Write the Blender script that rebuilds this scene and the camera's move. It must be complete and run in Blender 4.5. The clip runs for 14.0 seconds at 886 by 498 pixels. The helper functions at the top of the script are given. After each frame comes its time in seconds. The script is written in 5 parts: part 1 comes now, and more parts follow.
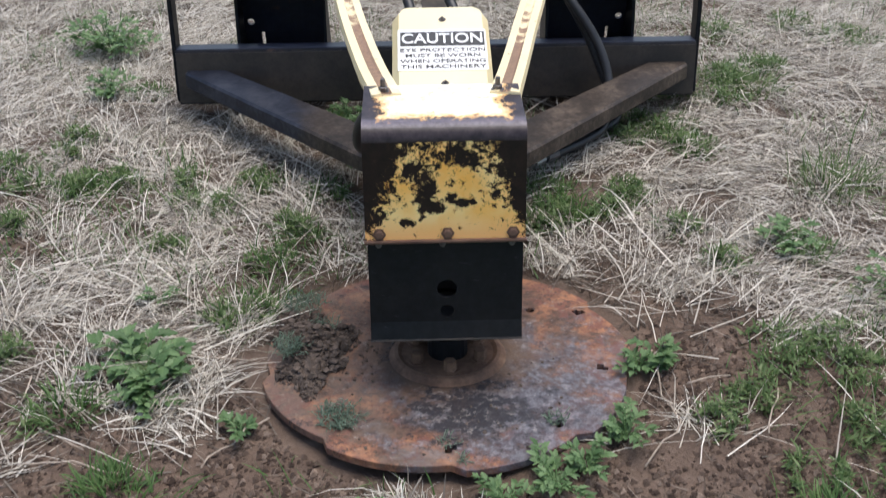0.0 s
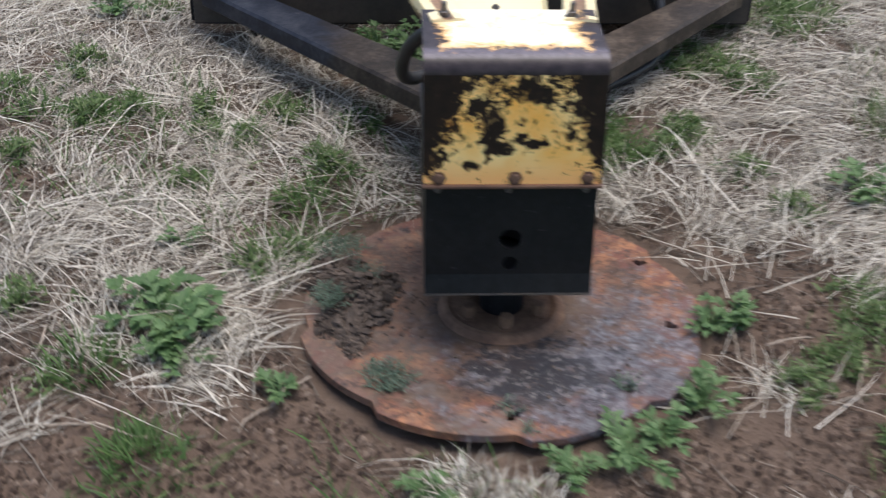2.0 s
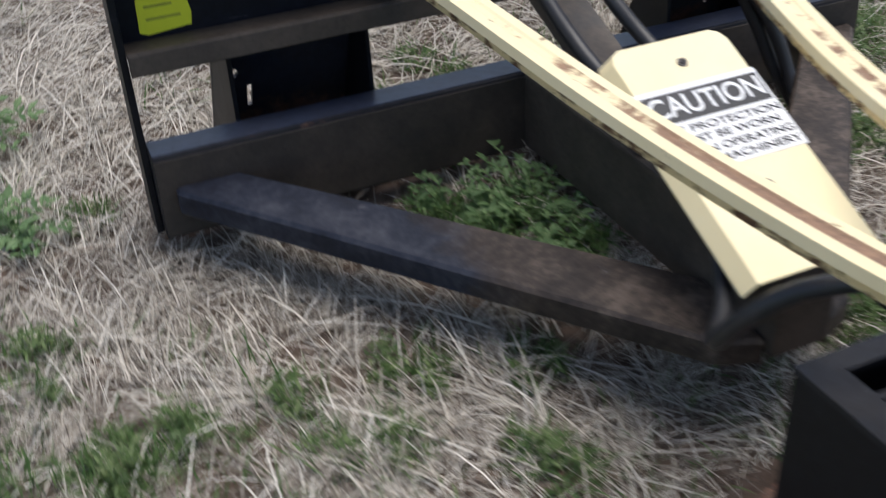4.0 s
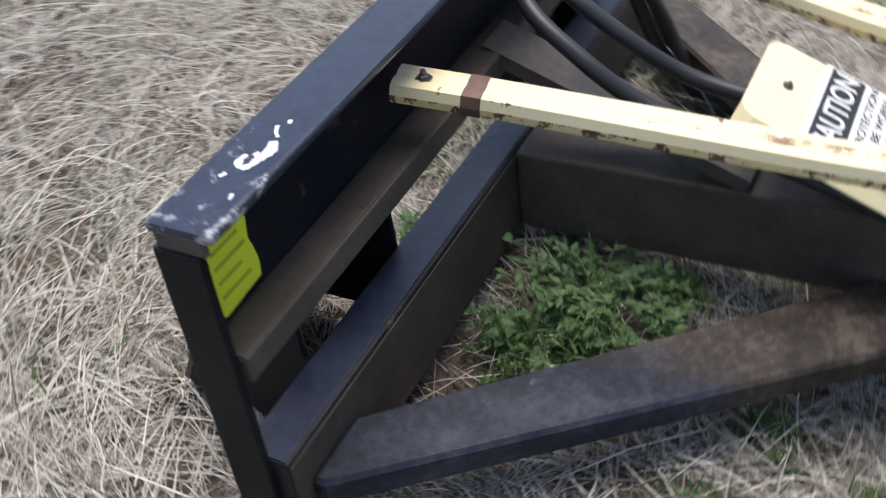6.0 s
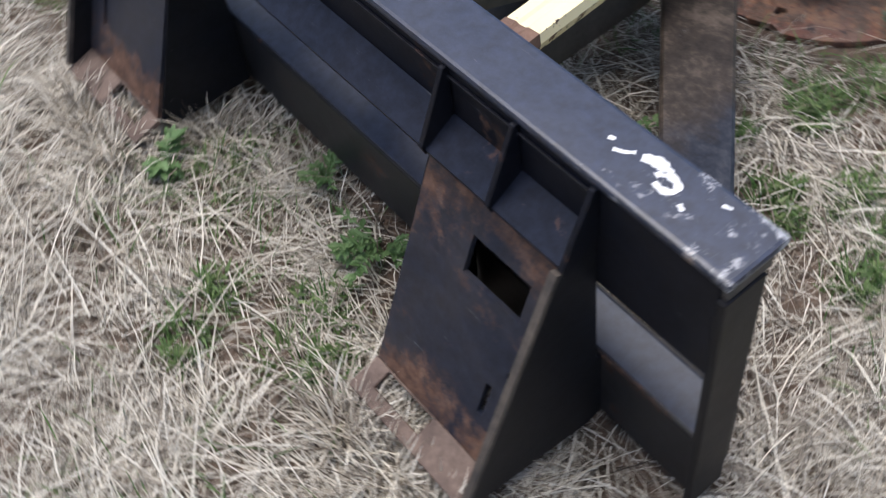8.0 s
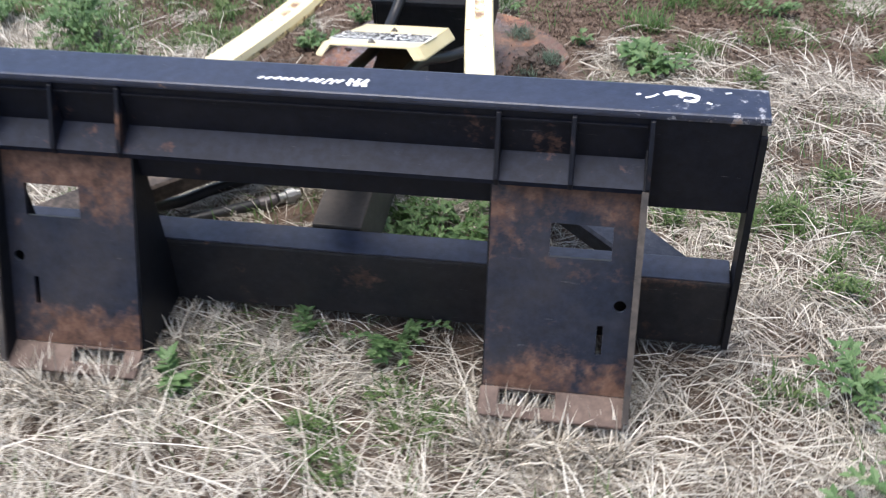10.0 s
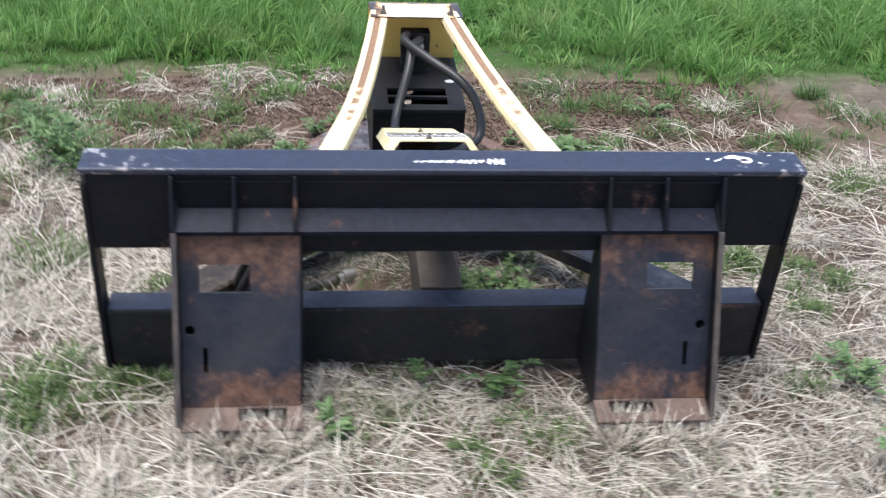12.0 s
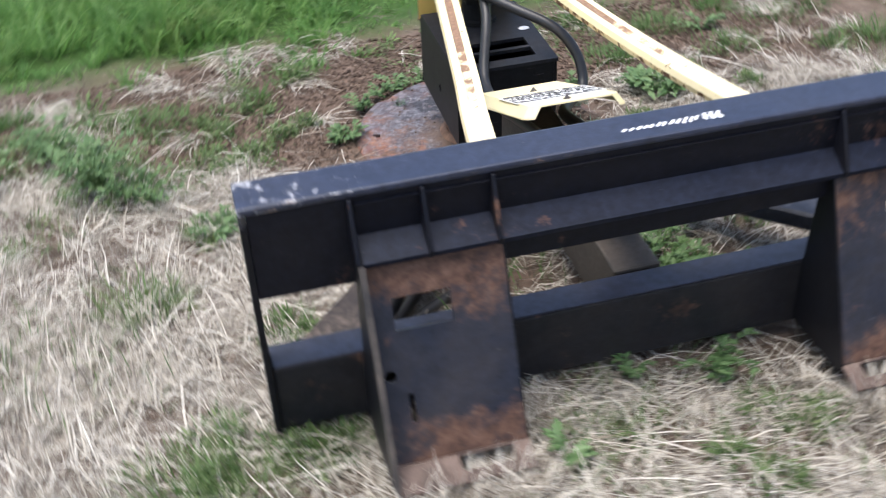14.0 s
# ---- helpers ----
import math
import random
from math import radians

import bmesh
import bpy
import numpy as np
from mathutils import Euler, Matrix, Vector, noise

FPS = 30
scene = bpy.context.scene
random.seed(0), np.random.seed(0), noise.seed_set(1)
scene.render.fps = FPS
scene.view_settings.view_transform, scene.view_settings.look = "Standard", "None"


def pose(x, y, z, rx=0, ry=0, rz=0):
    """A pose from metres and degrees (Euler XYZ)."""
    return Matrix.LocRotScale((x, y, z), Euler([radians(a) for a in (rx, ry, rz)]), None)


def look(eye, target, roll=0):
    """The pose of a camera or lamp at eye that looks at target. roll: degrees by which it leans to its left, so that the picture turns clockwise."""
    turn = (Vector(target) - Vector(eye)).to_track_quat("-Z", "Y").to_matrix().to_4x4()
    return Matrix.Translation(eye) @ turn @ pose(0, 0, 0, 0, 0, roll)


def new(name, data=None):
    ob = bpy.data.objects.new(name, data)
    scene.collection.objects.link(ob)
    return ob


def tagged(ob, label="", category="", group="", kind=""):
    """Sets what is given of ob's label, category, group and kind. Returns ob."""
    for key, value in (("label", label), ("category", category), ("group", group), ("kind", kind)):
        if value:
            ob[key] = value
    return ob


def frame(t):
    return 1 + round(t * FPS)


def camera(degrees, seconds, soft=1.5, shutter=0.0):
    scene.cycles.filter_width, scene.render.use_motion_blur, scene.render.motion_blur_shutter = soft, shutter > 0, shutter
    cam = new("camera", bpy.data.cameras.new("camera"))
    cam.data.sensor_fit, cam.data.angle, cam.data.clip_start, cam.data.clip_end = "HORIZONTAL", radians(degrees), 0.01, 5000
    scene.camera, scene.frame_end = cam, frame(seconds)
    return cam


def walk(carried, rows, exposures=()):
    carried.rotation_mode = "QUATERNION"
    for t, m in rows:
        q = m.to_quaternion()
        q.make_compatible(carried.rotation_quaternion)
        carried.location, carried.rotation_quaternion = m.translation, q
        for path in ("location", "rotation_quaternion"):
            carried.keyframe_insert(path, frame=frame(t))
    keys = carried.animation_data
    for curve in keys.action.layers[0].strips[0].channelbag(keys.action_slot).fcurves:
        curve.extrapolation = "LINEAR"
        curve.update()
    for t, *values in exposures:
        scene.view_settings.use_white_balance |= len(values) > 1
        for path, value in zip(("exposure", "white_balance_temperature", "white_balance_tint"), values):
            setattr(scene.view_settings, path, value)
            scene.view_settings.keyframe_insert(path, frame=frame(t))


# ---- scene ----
from mathutils import noise as mnoise

SKY_STRENGTH = 0.1
SUN_STRENGTH = 1.5
cam = camera(44.1, 14.0, soft=1.15, shutter=0.7)
PATH = [
    (0, (-0.065, -1.995, 1.326), (-0.021, -0.287, 0.285), -0.5),
    (0.5, (-0.069, -1.99, 1.309), (-0.022, -0.308, 0.227), -0.4),
    (1, (-0.069, -1.984, 1.301), (-0.029, -0.314, 0.201), -0.2),
    (1.5, (-0.079, -1.948, 1.29), (-0.035, -0.295, 0.165), 0.6),
    (2, (-0.189, -1.803, 1.252), (-0.119, -0.173, 0.095), 1.1),
    (2.5, (-0.382, -1.544, 1.272), (-0.212, 0.031, 0.05), -1.7),
    (3, (-0.53, -1.224, 1.248), (-0.274, 0.333, 0.019), -1.3),
    (3.5, (-0.768, -0.908, 1.287), (-0.318, 0.608, 0.063), 1.2),
    (4, (-0.92, -0.585, 1.251), (-0.285, 0.813, -0.031), 0.3),
    (4.2, (-0.968, -0.465, 1.23), (-0.294, 0.933, -0.032), -0.1),
    (6.3, (-1.407, 0.695, 1.323), (-0.07, 1.055, -0.12), 0.0),
    (6.5, (-1.403, 0.866, 1.358), (-0.106, 1.039, -0.154), -0.1),
    (7, (-1.35, 1.174, 1.353), (-0.086, 0.967, -0.183), 2.8),
    (7.2, (-1.303, 1.293, 1.364), (-0.078, 0.954, -0.181), 2.1),
    (9.3, (-0.69, 2.319, 1.326), (-0.22, 0.871, 0.029), 1.3),
    (9.5, (-0.626, 2.432, 1.34), (-0.249, 0.905, 0.105), 1.8),
    (10, (-0.513, 2.695, 1.34), (-0.226, 1.06, 0.225), -1.0),
    (10.5, (-0.368, 2.844, 1.405), (-0.149, 1.152, 0.361), -0.5),
    (11, (-0.124, 2.948, 1.441), (-0.075, 1.22, 0.435), -1.0),
    (11.5, (0.047, 3.101, 1.441), (0.019, 1.343, 0.487), 0.4),
    (12, (0.277, 3.169, 1.428), (0.056, 1.402, 0.519), 3.0),
    (12.5, (0.521, 3.172, 1.462), (0.23, 1.403, 0.577), 0.8),
    (13, (0.571, 3.122, 1.433), (0.256, 1.38, 0.501), 2.8),
    (13.5, (0.611, 2.951, 1.378), (0.323, 1.245, 0.376), 3.8),
    (14, (0.781, 2.692, 1.36), (0.404, 1.008, 0.349), -4.4),
]
walk(cam, [(t, look(eye, target, roll)) for t, eye, target, roll in PATH], [(0.0, 1.11), (2.0, 1.03), (3.5, 0.87), (4.2, 0.9), (6.3, 1.20), (7.2, 1.10), (9.3, 1.58), (14.0, 1.62)])

# ---- world, sun ----
world = bpy.data.worlds.new("overcast_sky")
scene.world = world
world.use_nodes = True
_nt = world.node_tree
_sky = _nt.nodes.new("ShaderNodeTexSky")
_sky.sky_type = "NISHITA"
_sky.sun_disc = False
_sky.sun_elevation = radians(78)
_sky.sun_rotation = radians(60)
_sky.air_density = 1.0
_sky.dust_density = 2.5
_sky.ozone_density = 1.0
_bg = _nt.nodes["Background"]
_bg.inputs["Strength"].default_value = SKY_STRENGTH
_nt.links.new(_sky.outputs[0], _bg.inputs["Color"])

sun = new("sun", bpy.data.lights.new("sun", "SUN"))
sun.data.energy = SUN_STRENGTH
sun.data.angle = radians(45)
sun.data.color = (1.0, 0.97, 0.93)
_el, _az = radians(78), radians(60)
_way = Vector((math.sin(_az) * math.cos(_el), math.cos(_az) * math.cos(_el), math.sin(_el)))
sun.matrix_world = look(tuple(_way * 20), (0, 0, 0))


# ---- material helpers ----
class Nodes:
    """Short hand for a material's node tree."""

    def __init__(self, name):
        self.mat = bpy.data.materials.new(name)
        self.mat.use_nodes = True
        self.t = self.mat.node_tree
        self.bsdf = self.t.nodes["Principled BSDF"]
        self.tc = self.t.nodes.new("ShaderNodeTexCoord")
        self.obj = self.tc.outputs["Object"]

    def put(self, socket, value):
        if hasattr(value, "is_output"):
            self.t.links.new(value, socket)
        elif isinstance(value, tuple) and len(value) == 3 and socket.type == "RGBA":
            socket.default_value = (*value, 1)
        else:
            socket.default_value = value

    def noise(self, scale, detail=4.0, rough=0.6, vec=None, stretch=None):
        n = self.t.nodes.new("ShaderNodeTexNoise")
        v = vec or self.obj
        if stretch:
            m = self.t.nodes.new("ShaderNodeMapping")
            m.inputs["Scale"].default_value = stretch
            self.put(m.inputs["Vector"], v)
            v = m.outputs[0]
        self.put(n.inputs["Vector"], v)
        n.inputs["Scale"].default_value = scale
        n.inputs["Detail"].default_value = detail
        n.inputs["Roughness"].default_value = rough
        return n.outputs[0]

    def ramp(self, fac, *stops):
        r = self.t.nodes.new("ShaderNodeValToRGB")
        el = r.color_ramp.elements
        while len(el) < len(stops):
            el.new(0.5)
        for e, (p, c) in zip(el, stops):
            e.position = p
            e.color = (c, c, c, 1) if isinstance(c, (int, float)) else (*c, 1)
        self.put(r.inputs[0], fac)
        return r.outputs[0]

    def mix(self, fac, a, b):
        m = self.t.nodes.new("ShaderNodeMix")
        m.data_type = "RGBA"
        self.put(m.inputs["Factor"], fac)
        self.put(m.inputs[6], a)
        self.put(m.inputs[7], b)
        return m.outputs[2]

    def math(self, op, a, b=0.0, c=0.0):
        m = self.t.nodes.new("ShaderNodeMath")
        m.operation = op
        for i, v in enumerate((a, b, c)):
            self.put(m.inputs[i], v)
        return m.outputs[0]

    def xyz(self, vec=None):
        s = self.t.nodes.new("ShaderNodeSeparateXYZ")
        self.put(s.inputs[0], vec or self.obj)
        return s.outputs

    def island(self):
        return self.t.nodes.new("ShaderNodeNewGeometry").outputs["Random Per Island"]

    def done(self, color, rough=0.6, metal=0.0, height=None, bump=0.3, dist=0.002, spec=None):
        self.put(self.bsdf.inputs["Base Color"], color)
        self.put(self.bsdf.inputs["Roughness"], rough)
        self.put(self.bsdf.inputs["Metallic"], metal)
        if spec is not None:
            self.put(self.bsdf.inputs["Specular IOR Level"], spec)
        if height is not None:
            b = self.t.nodes.new("ShaderNodeBump")
            b.inputs["Strength"].default_value = bump
            b.inputs["Distance"].default_value = dist
            self.put(b.inputs["Height"], height)
            self.t.links.new(b.outputs[0], self.bsdf.inputs["Normal"])
        return self.mat

    def thin(self, color, share):
        """Lets part of the light pass through, as thin blades do."""
        tr = self.t.nodes.new("ShaderNodeBsdfTranslucent")
        self.put(tr.inputs["Color"], color)
        mx = self.t.nodes.new("ShaderNodeMixShader")
        mx.inputs[0].default_value = share
        self.t.links.new(self.bsdf.outputs[0], mx.inputs[1])
        self.t.links.new(tr.outputs[0], mx.inputs[2])
        self.t.links.new(mx.outputs[0], self.t.nodes["Material Output"].inputs[0])
        return self.mat


def black_paint(name, dust=0.25, rust=0.0, base=(0.012, 0.013, 0.017), gloss=0.33, spec=0.28, scuffed=False, banded=False):
    """Worn black enamel on steel, dusted with soil, rusting where it has rubbed off."""
    n = Nodes(name)
    big, fine = n.noise(5, 6, 0.65), n.noise(55, 6, 0.7)
    col = n.mix(n.ramp(fine, (0.35, 0.0), (0.75, 1.0)), base, tuple(v * 2.2 for v in base))
    d = n.math("MULTIPLY", n.ramp(big, (0.38, 0.0), (0.7, 1.0)), dust)
    col = n.mix(d, col, (0.16, 0.125, 0.095))
    scr = n.ramp(n.noise(24, 5, 0.75, stretch=(0.5, 6, 6)), (0.66, 0.0), (0.72, 1.0))
    col = n.mix(n.math("MULTIPLY", scr, 0.35), col, (0.2, 0.2, 0.21))
    rough = n.math("ADD", n.math("MULTIPLY", big, 0.25), gloss)
    if scuffed:
        x, y, z = n.xyz()
        ends = n.ramp(n.math("ABSOLUTE", x), (0.42, 0.06), (0.74, 0.32))
        edge = n.ramp(n.math("ABSOLUTE", n.math("SUBTRACT", y, 0.981)), (0.030, 0.0), (0.043, 0.10))
        s = n.math("ADD", n.noise(34, 9, 0.8), n.math("MULTIPLY", n.math("ADD", ends, edge), 0.5))
        col = n.mix(n.ramp(s, (0.71, 0.0), (0.76, 0.8)), col, (0.42, 0.42, 0.44))
        r = n.math("ADD", n.noise(17, 8, 0.75), edge)
        col = n.mix(n.ramp(r, (0.69, 0.0), (0.74, 0.85)), col, (0.20, 0.125, 0.085))
    if rust > 0:
        m = n.ramp(n.math("ADD", n.math("MULTIPLY", n.noise(7, 8, 0.7), 0.75), n.math("MULTIPLY", fine, 0.25)), (0.60 - 0.16 * rust, 0.0), (0.68 - 0.1 * rust, 1.0))
        if banded:
            h = n.math("ABSOLUTE", n.math("SUBTRACT", n.xyz()[2], 0.365))
            bias = n.math("SUBTRACT", n.math("MULTIPLY", h, 1.5), 0.13)
            m = n.ramp(n.math("ADD", n.math("ADD", n.math("MULTIPLY", n.noise(9, 8, 0.72), 0.75), n.math("MULTIPLY", fine, 0.25)), bias), (0.50, 0.0), (0.62, 1.0))
        rc = n.ramp(n.noise(38, 5, 0.7), (0.3, (0.04, 0.023, 0.018)), (0.52, (0.11, 0.058, 0.04)), (0.75, (0.185, 0.11, 0.078)))
        col = n.mix(m, col, rc)
        rough = n.math("ADD", rough, n.math("MULTIPLY", m, 0.3))
    return n.done(col, rough, 0.0, fine, 0.25, 0.0015, spec)


def cream_paint(name, chip=0.5, faded=(0.84, 0.73, 0.48)):
    """Sun-bleached yellow paint with brown chips."""
    n = Nodes(name)
    big, mid, fine = n.noise(6, 5, 0.6), n.noise(26, 8, 0.72), n.noise(120, 4, 0.6)
    col = n.mix(big, faded, tuple(v * k for v, k in zip(faded, (0.93, 0.86, 0.7))))
    m = n.ramp(mid, (0.73 - 0.12 * chip, 0.0), (0.76 - 0.12 * chip, 1.0))
    rc = n.ramp(fine, (0.3, (0.05, 0.025, 0.018)), (0.7, (0.22, 0.11, 0.05)))
    return n.done(n.mix(m, col, rc), n.math("ADD", n.math("MULTIPLY", m, 0.3), 0.42), 0.0, n.math("SUBTRACT", n.math("MULTIPLY", fine, 0.2), m), 0.4, 0.001)


def groove_paint():
    """The bar's crushed groove: rubbed to brown steel towards the head, paler towards the frame."""
    n = Nodes("rubbed_bar_groove")
    x, y, z = n.xyz()
    mid, fine = n.noise(30, 8, 0.72), n.noise(120, 5, 0.7)
    v = n.math("SUBTRACT", mid, n.math("MULTIPLY", n.math("SUBTRACT", y, 0.42), 0.55))
    m = n.ramp(v, (0.47, 0.0), (0.56, 1.0))
    rc = n.ramp(fine, (0.3, (0.13, 0.07, 0.04)), (0.7, (0.34, 0.20, 0.11)))
    return n.done(n.mix(m, (0.80, 0.66, 0.40), rc), 0.5, 0.0, fine, 0.3, 0.001)


def cover_front_paint():
    """Golden paint left in the middle of a dark rusted plate, ragged at its edge and broken by bare patches."""
    n = Nodes("chipped_golden_paint")
    x, y, z = n.xyz()
    mid, fine = n.noise(32, 10, 0.8), n.noise(110, 8, 0.8)
    side = n.math("ABSOLUTE", n.math("SUBTRACT", x, -0.014))
    up = n.math("MAXIMUM", n.math("SUBTRACT", z, 0.292), 0.0)
    reach = n.math("SUBTRACT", 0.136, n.math("MULTIPLY", n.math("POWER", up, 0.7), 0.205))
    v = n.math("MULTIPLY", n.math("SUBTRACT", reach, side), 34.0)
    v = n.math("MINIMUM", v, n.ramp(z, (0.30, 0.95), (0.35, 0.55)))
    v = n.math("MINIMUM", v, n.math("MULTIPLY", n.math("SUBTRACT", 0.462, z), 14.0))
    thin = n.math("MULTIPLY", n.math("MAXIMUM", n.math("SUBTRACT", z, 0.395), 0.0), 4.0)
    v = n.math("SUBTRACT", v, thin)
    for cx, cz, rx, rz in ((-0.055, 0.378, 0.019, 0.042), (-0.042, 0.345, 0.024, 0.012), (-0.007, 0.362, 0.014, 0.009), (0.015, 0.355, 0.018, 0.007), (0.012, 0.438, 0.034, 0.017), (-0.075, 0.41, 0.02, 0.02), (0.071, 0.37, 0.009, 0.011), (-0.085, 0.318, 0.012, 0.008)):
        dx = n.math("DIVIDE", n.math("SUBTRACT", x, cx), rx)
        dz = n.math("DIVIDE", n.math("SUBTRACT", z, cz), rz)
        d = n.math("ADD", n.math("POWER", n.math("ABSOLUTE", dx), 2.0), n.math("POWER", n.math("ABSOLUTE", dz), 2.0))
        v = n.math("MINIMUM", v, n.math("SUBTRACT", n.math("MULTIPLY", d, 0.7), 0.75))
    v = n.math("ADD", v, n.math("ADD", n.math("MULTIPLY", n.math("SUBTRACT", mid, 0.5), 6.5), n.math("MULTIPLY", n.math("SUBTRACT", fine, 0.5), 5.0)))
    m = n.ramp(v, (0.0, 0.0), (0.06, 1.0))
    gold = n.ramp(n.noise(11, 5), (0.35, (1.0, 0.50, 0.10)), (0.65, (1.0, 0.72, 0.30)))
    gold = n.mix(n.ramp(z, (0.29, 1.0), (0.335, 0.0)), gold, (1.0, 0.52, 0.19))
    stain = n.ramp(n.math("ADD", n.noise(48, 6, 0.7), n.math("MULTIPLY", v, -0.2)), (0.5, 0.0), (0.6, 0.75))
    gold = n.mix(stain, gold, (0.52, 0.19, 0.04))
    dark = n.ramp(n.noise(45, 6, 0.7), (0.3, (0.012, 0.008, 0.0075)), (0.6, (0.024, 0.014, 0.011)), (0.8, (0.07, 0.036, 0.024)))
    return n.done(n.mix(m, dark, gold), n.math("ADD", n.math("MULTIPLY", n.noise(60), 0.3), 0.30), 0.0, m, 0.35, 0.001, 0.22)


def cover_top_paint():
    """Bleached paint over the top, rubbed through to dark steel along the edges, a sky highlight painted on the bend.
    """
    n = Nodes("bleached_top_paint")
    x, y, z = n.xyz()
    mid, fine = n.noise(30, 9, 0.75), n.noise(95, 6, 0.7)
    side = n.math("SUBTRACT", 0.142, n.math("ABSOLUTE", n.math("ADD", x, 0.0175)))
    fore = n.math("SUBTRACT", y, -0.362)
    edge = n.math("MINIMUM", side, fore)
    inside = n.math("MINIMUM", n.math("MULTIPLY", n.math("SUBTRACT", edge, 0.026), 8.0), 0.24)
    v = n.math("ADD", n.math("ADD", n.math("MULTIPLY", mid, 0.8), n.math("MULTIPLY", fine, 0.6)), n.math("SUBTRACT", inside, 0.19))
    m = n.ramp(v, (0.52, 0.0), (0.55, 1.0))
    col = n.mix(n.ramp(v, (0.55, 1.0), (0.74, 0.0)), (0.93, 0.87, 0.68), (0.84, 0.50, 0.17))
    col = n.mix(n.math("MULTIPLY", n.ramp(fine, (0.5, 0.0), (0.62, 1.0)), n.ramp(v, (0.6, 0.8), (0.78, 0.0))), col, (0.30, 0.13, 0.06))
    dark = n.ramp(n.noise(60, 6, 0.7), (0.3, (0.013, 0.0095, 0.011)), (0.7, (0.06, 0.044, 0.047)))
    # violet-grey band along the bend: painted sky reflection, broken up by wear
    fold_highlight = n.math("MULTIPLY", n.ramp(fore, (-0.008, 0.0), (-0.003, 0.25), (0.006, 1.0), (0.02, 1.0), (0.034, 0.0)), n.ramp(fine, (0.3, 0.35), (0.62, 1.0)))
    dark = n.mix(n.math("MULTIPLY", fold_highlight, 0.8), dark, (0.20, 0.175, 0.205))
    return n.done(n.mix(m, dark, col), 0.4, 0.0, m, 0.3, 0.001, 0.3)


def rusty_disc():
    """Saw plate: orange and brown rust, blue-grey rubbed steel to the fore, soil film round the hub."""
    n = Nodes("rusted_saw_steel")
    x, y, z = n.xyz()

    def dist(cx, cy, ky=1.0):
        dx, dy = n.math("SUBTRACT", x, cx), n.math("MULTIPLY", n.math("SUBTRACT", y, cy), ky)
        return n.math("SQRT", n.math("ADD", n.math("MULTIPLY", dx, dx), n.math("MULTIPLY", dy, dy)))

    def patches(scale, at, soft=0.03, bias=None, rough=0.72):
        v = n.noise(scale, 9, rough)
        if bias is not None:
            v = n.math("ADD", v, bias)
        return n.ramp(v, (at - soft, 0.0), (at + soft, 1.0))

    r = dist(-0.012, -0.226)
    fine = n.noise(140, 6, 0.75)
    brown = n.mix(patches(55, 0.5, 0.1), (0.045, 0.026, 0.020), (0.14, 0.082, 0.056))
    orange = n.mix(patches(40, 0.5, 0.1), (0.16, 0.066, 0.038), (0.36, 0.165, 0.085))
    col = n.mix(patches(13, 0.545, 0.045, n.math("MULTIPLY", n.math("SUBTRACT", r, 0.22), 0.5)), brown, orange)
    red = patches(17, 0.60, 0.03, n.math("MULTIPLY", n.math("SUBTRACT", r, 0.27), 0.9))
    col = n.mix(n.math("MULTIPLY", red, 0.8), col, (0.15, 0.06, 0.045))
    blue = n.mix(patches(60, 0.5, 0.09), (0.045, 0.048, 0.062), (0.16, 0.163, 0.19))
    near = n.math("MULTIPLY", n.math("SUBTRACT", 0.2, dist(0.13, -0.40)), 0.9)
    col = n.mix(n.math("MULTIPLY", patches(15, 0.5, 0.09, near), 0.8), col, blue)
    film = patches(12, 0.55, 0.06, n.math("MULTIPLY", x, -0.35))
    col = n.mix(n.math("MULTIPLY", film, 0.5), col, (0.15, 0.112, 0.086))
    caked = n.ramp(n.math("ADD", r, n.math("MULTIPLY", n.math("SUBTRACT", n.noise(22, 7, 0.7), 0.5), 0.16)), (0.125, 0.9), (0.185, 0.0))
    col = n.mix(caked, col, (0.115, 0.072, 0.046))
    smear = n.math("MULTIPLY", n.math("SUBTRACT", 0.125, dist(0.03, -0.43, 1.2)), 1.35)
    smear = n.math("MAXIMUM", smear, -0.06)
    col = n.mix(n.math("MULTIPLY", patches(26, 0.53, 0.05, smear, 0.8), 0.9), col, (0.018, 0.018, 0.023))
    pale = patches(60, 0.61, 0.05, n.math("MULTIPLY", smear, 0.2), 0.82)
    col = n.mix(n.math("MULTIPLY", pale, 0.6), col, (0.36, 0.315, 0.27))
    pits = patches(95, 0.37, 0.03, None, 0.8)
    col = n.mix(n.math("SUBTRACT", 0.6, n.math("MULTIPLY", pits, 0.6)), col, (0.035, 0.024, 0.02))
    return n.done(col, n.math("ADD", n.math("MULTIPLY", fine, 0.3), 0.42), 0.0, n.math("ADD", n.noise(30, 8, 0.72), n.math("MULTIPLY", fine, 0.5)), 0.6, 0.003, 0.35)


def dusty_steel(name, a, b, rough=0.62, scale=9):
    n = Nodes(name)
    big, fine = n.noise(scale, 7, 0.68), n.noise(80, 5, 0.7)
    col = n.mix(n.ramp(big, (0.35, 0.0), (0.68, 1.0)), a, b)
    col = n.mix(n.math("MULTIPLY", n.ramp(fine, (0.45, 0.0), (0.8, 1.0)), 0.5), col, tuple(v * 0.45 for v in a))
    return n.done(col, n.math("ADD", n.math("MULTIPLY", fine, 0.2), rough - 0.1), 0.0, fine, 0.35, 0.002)


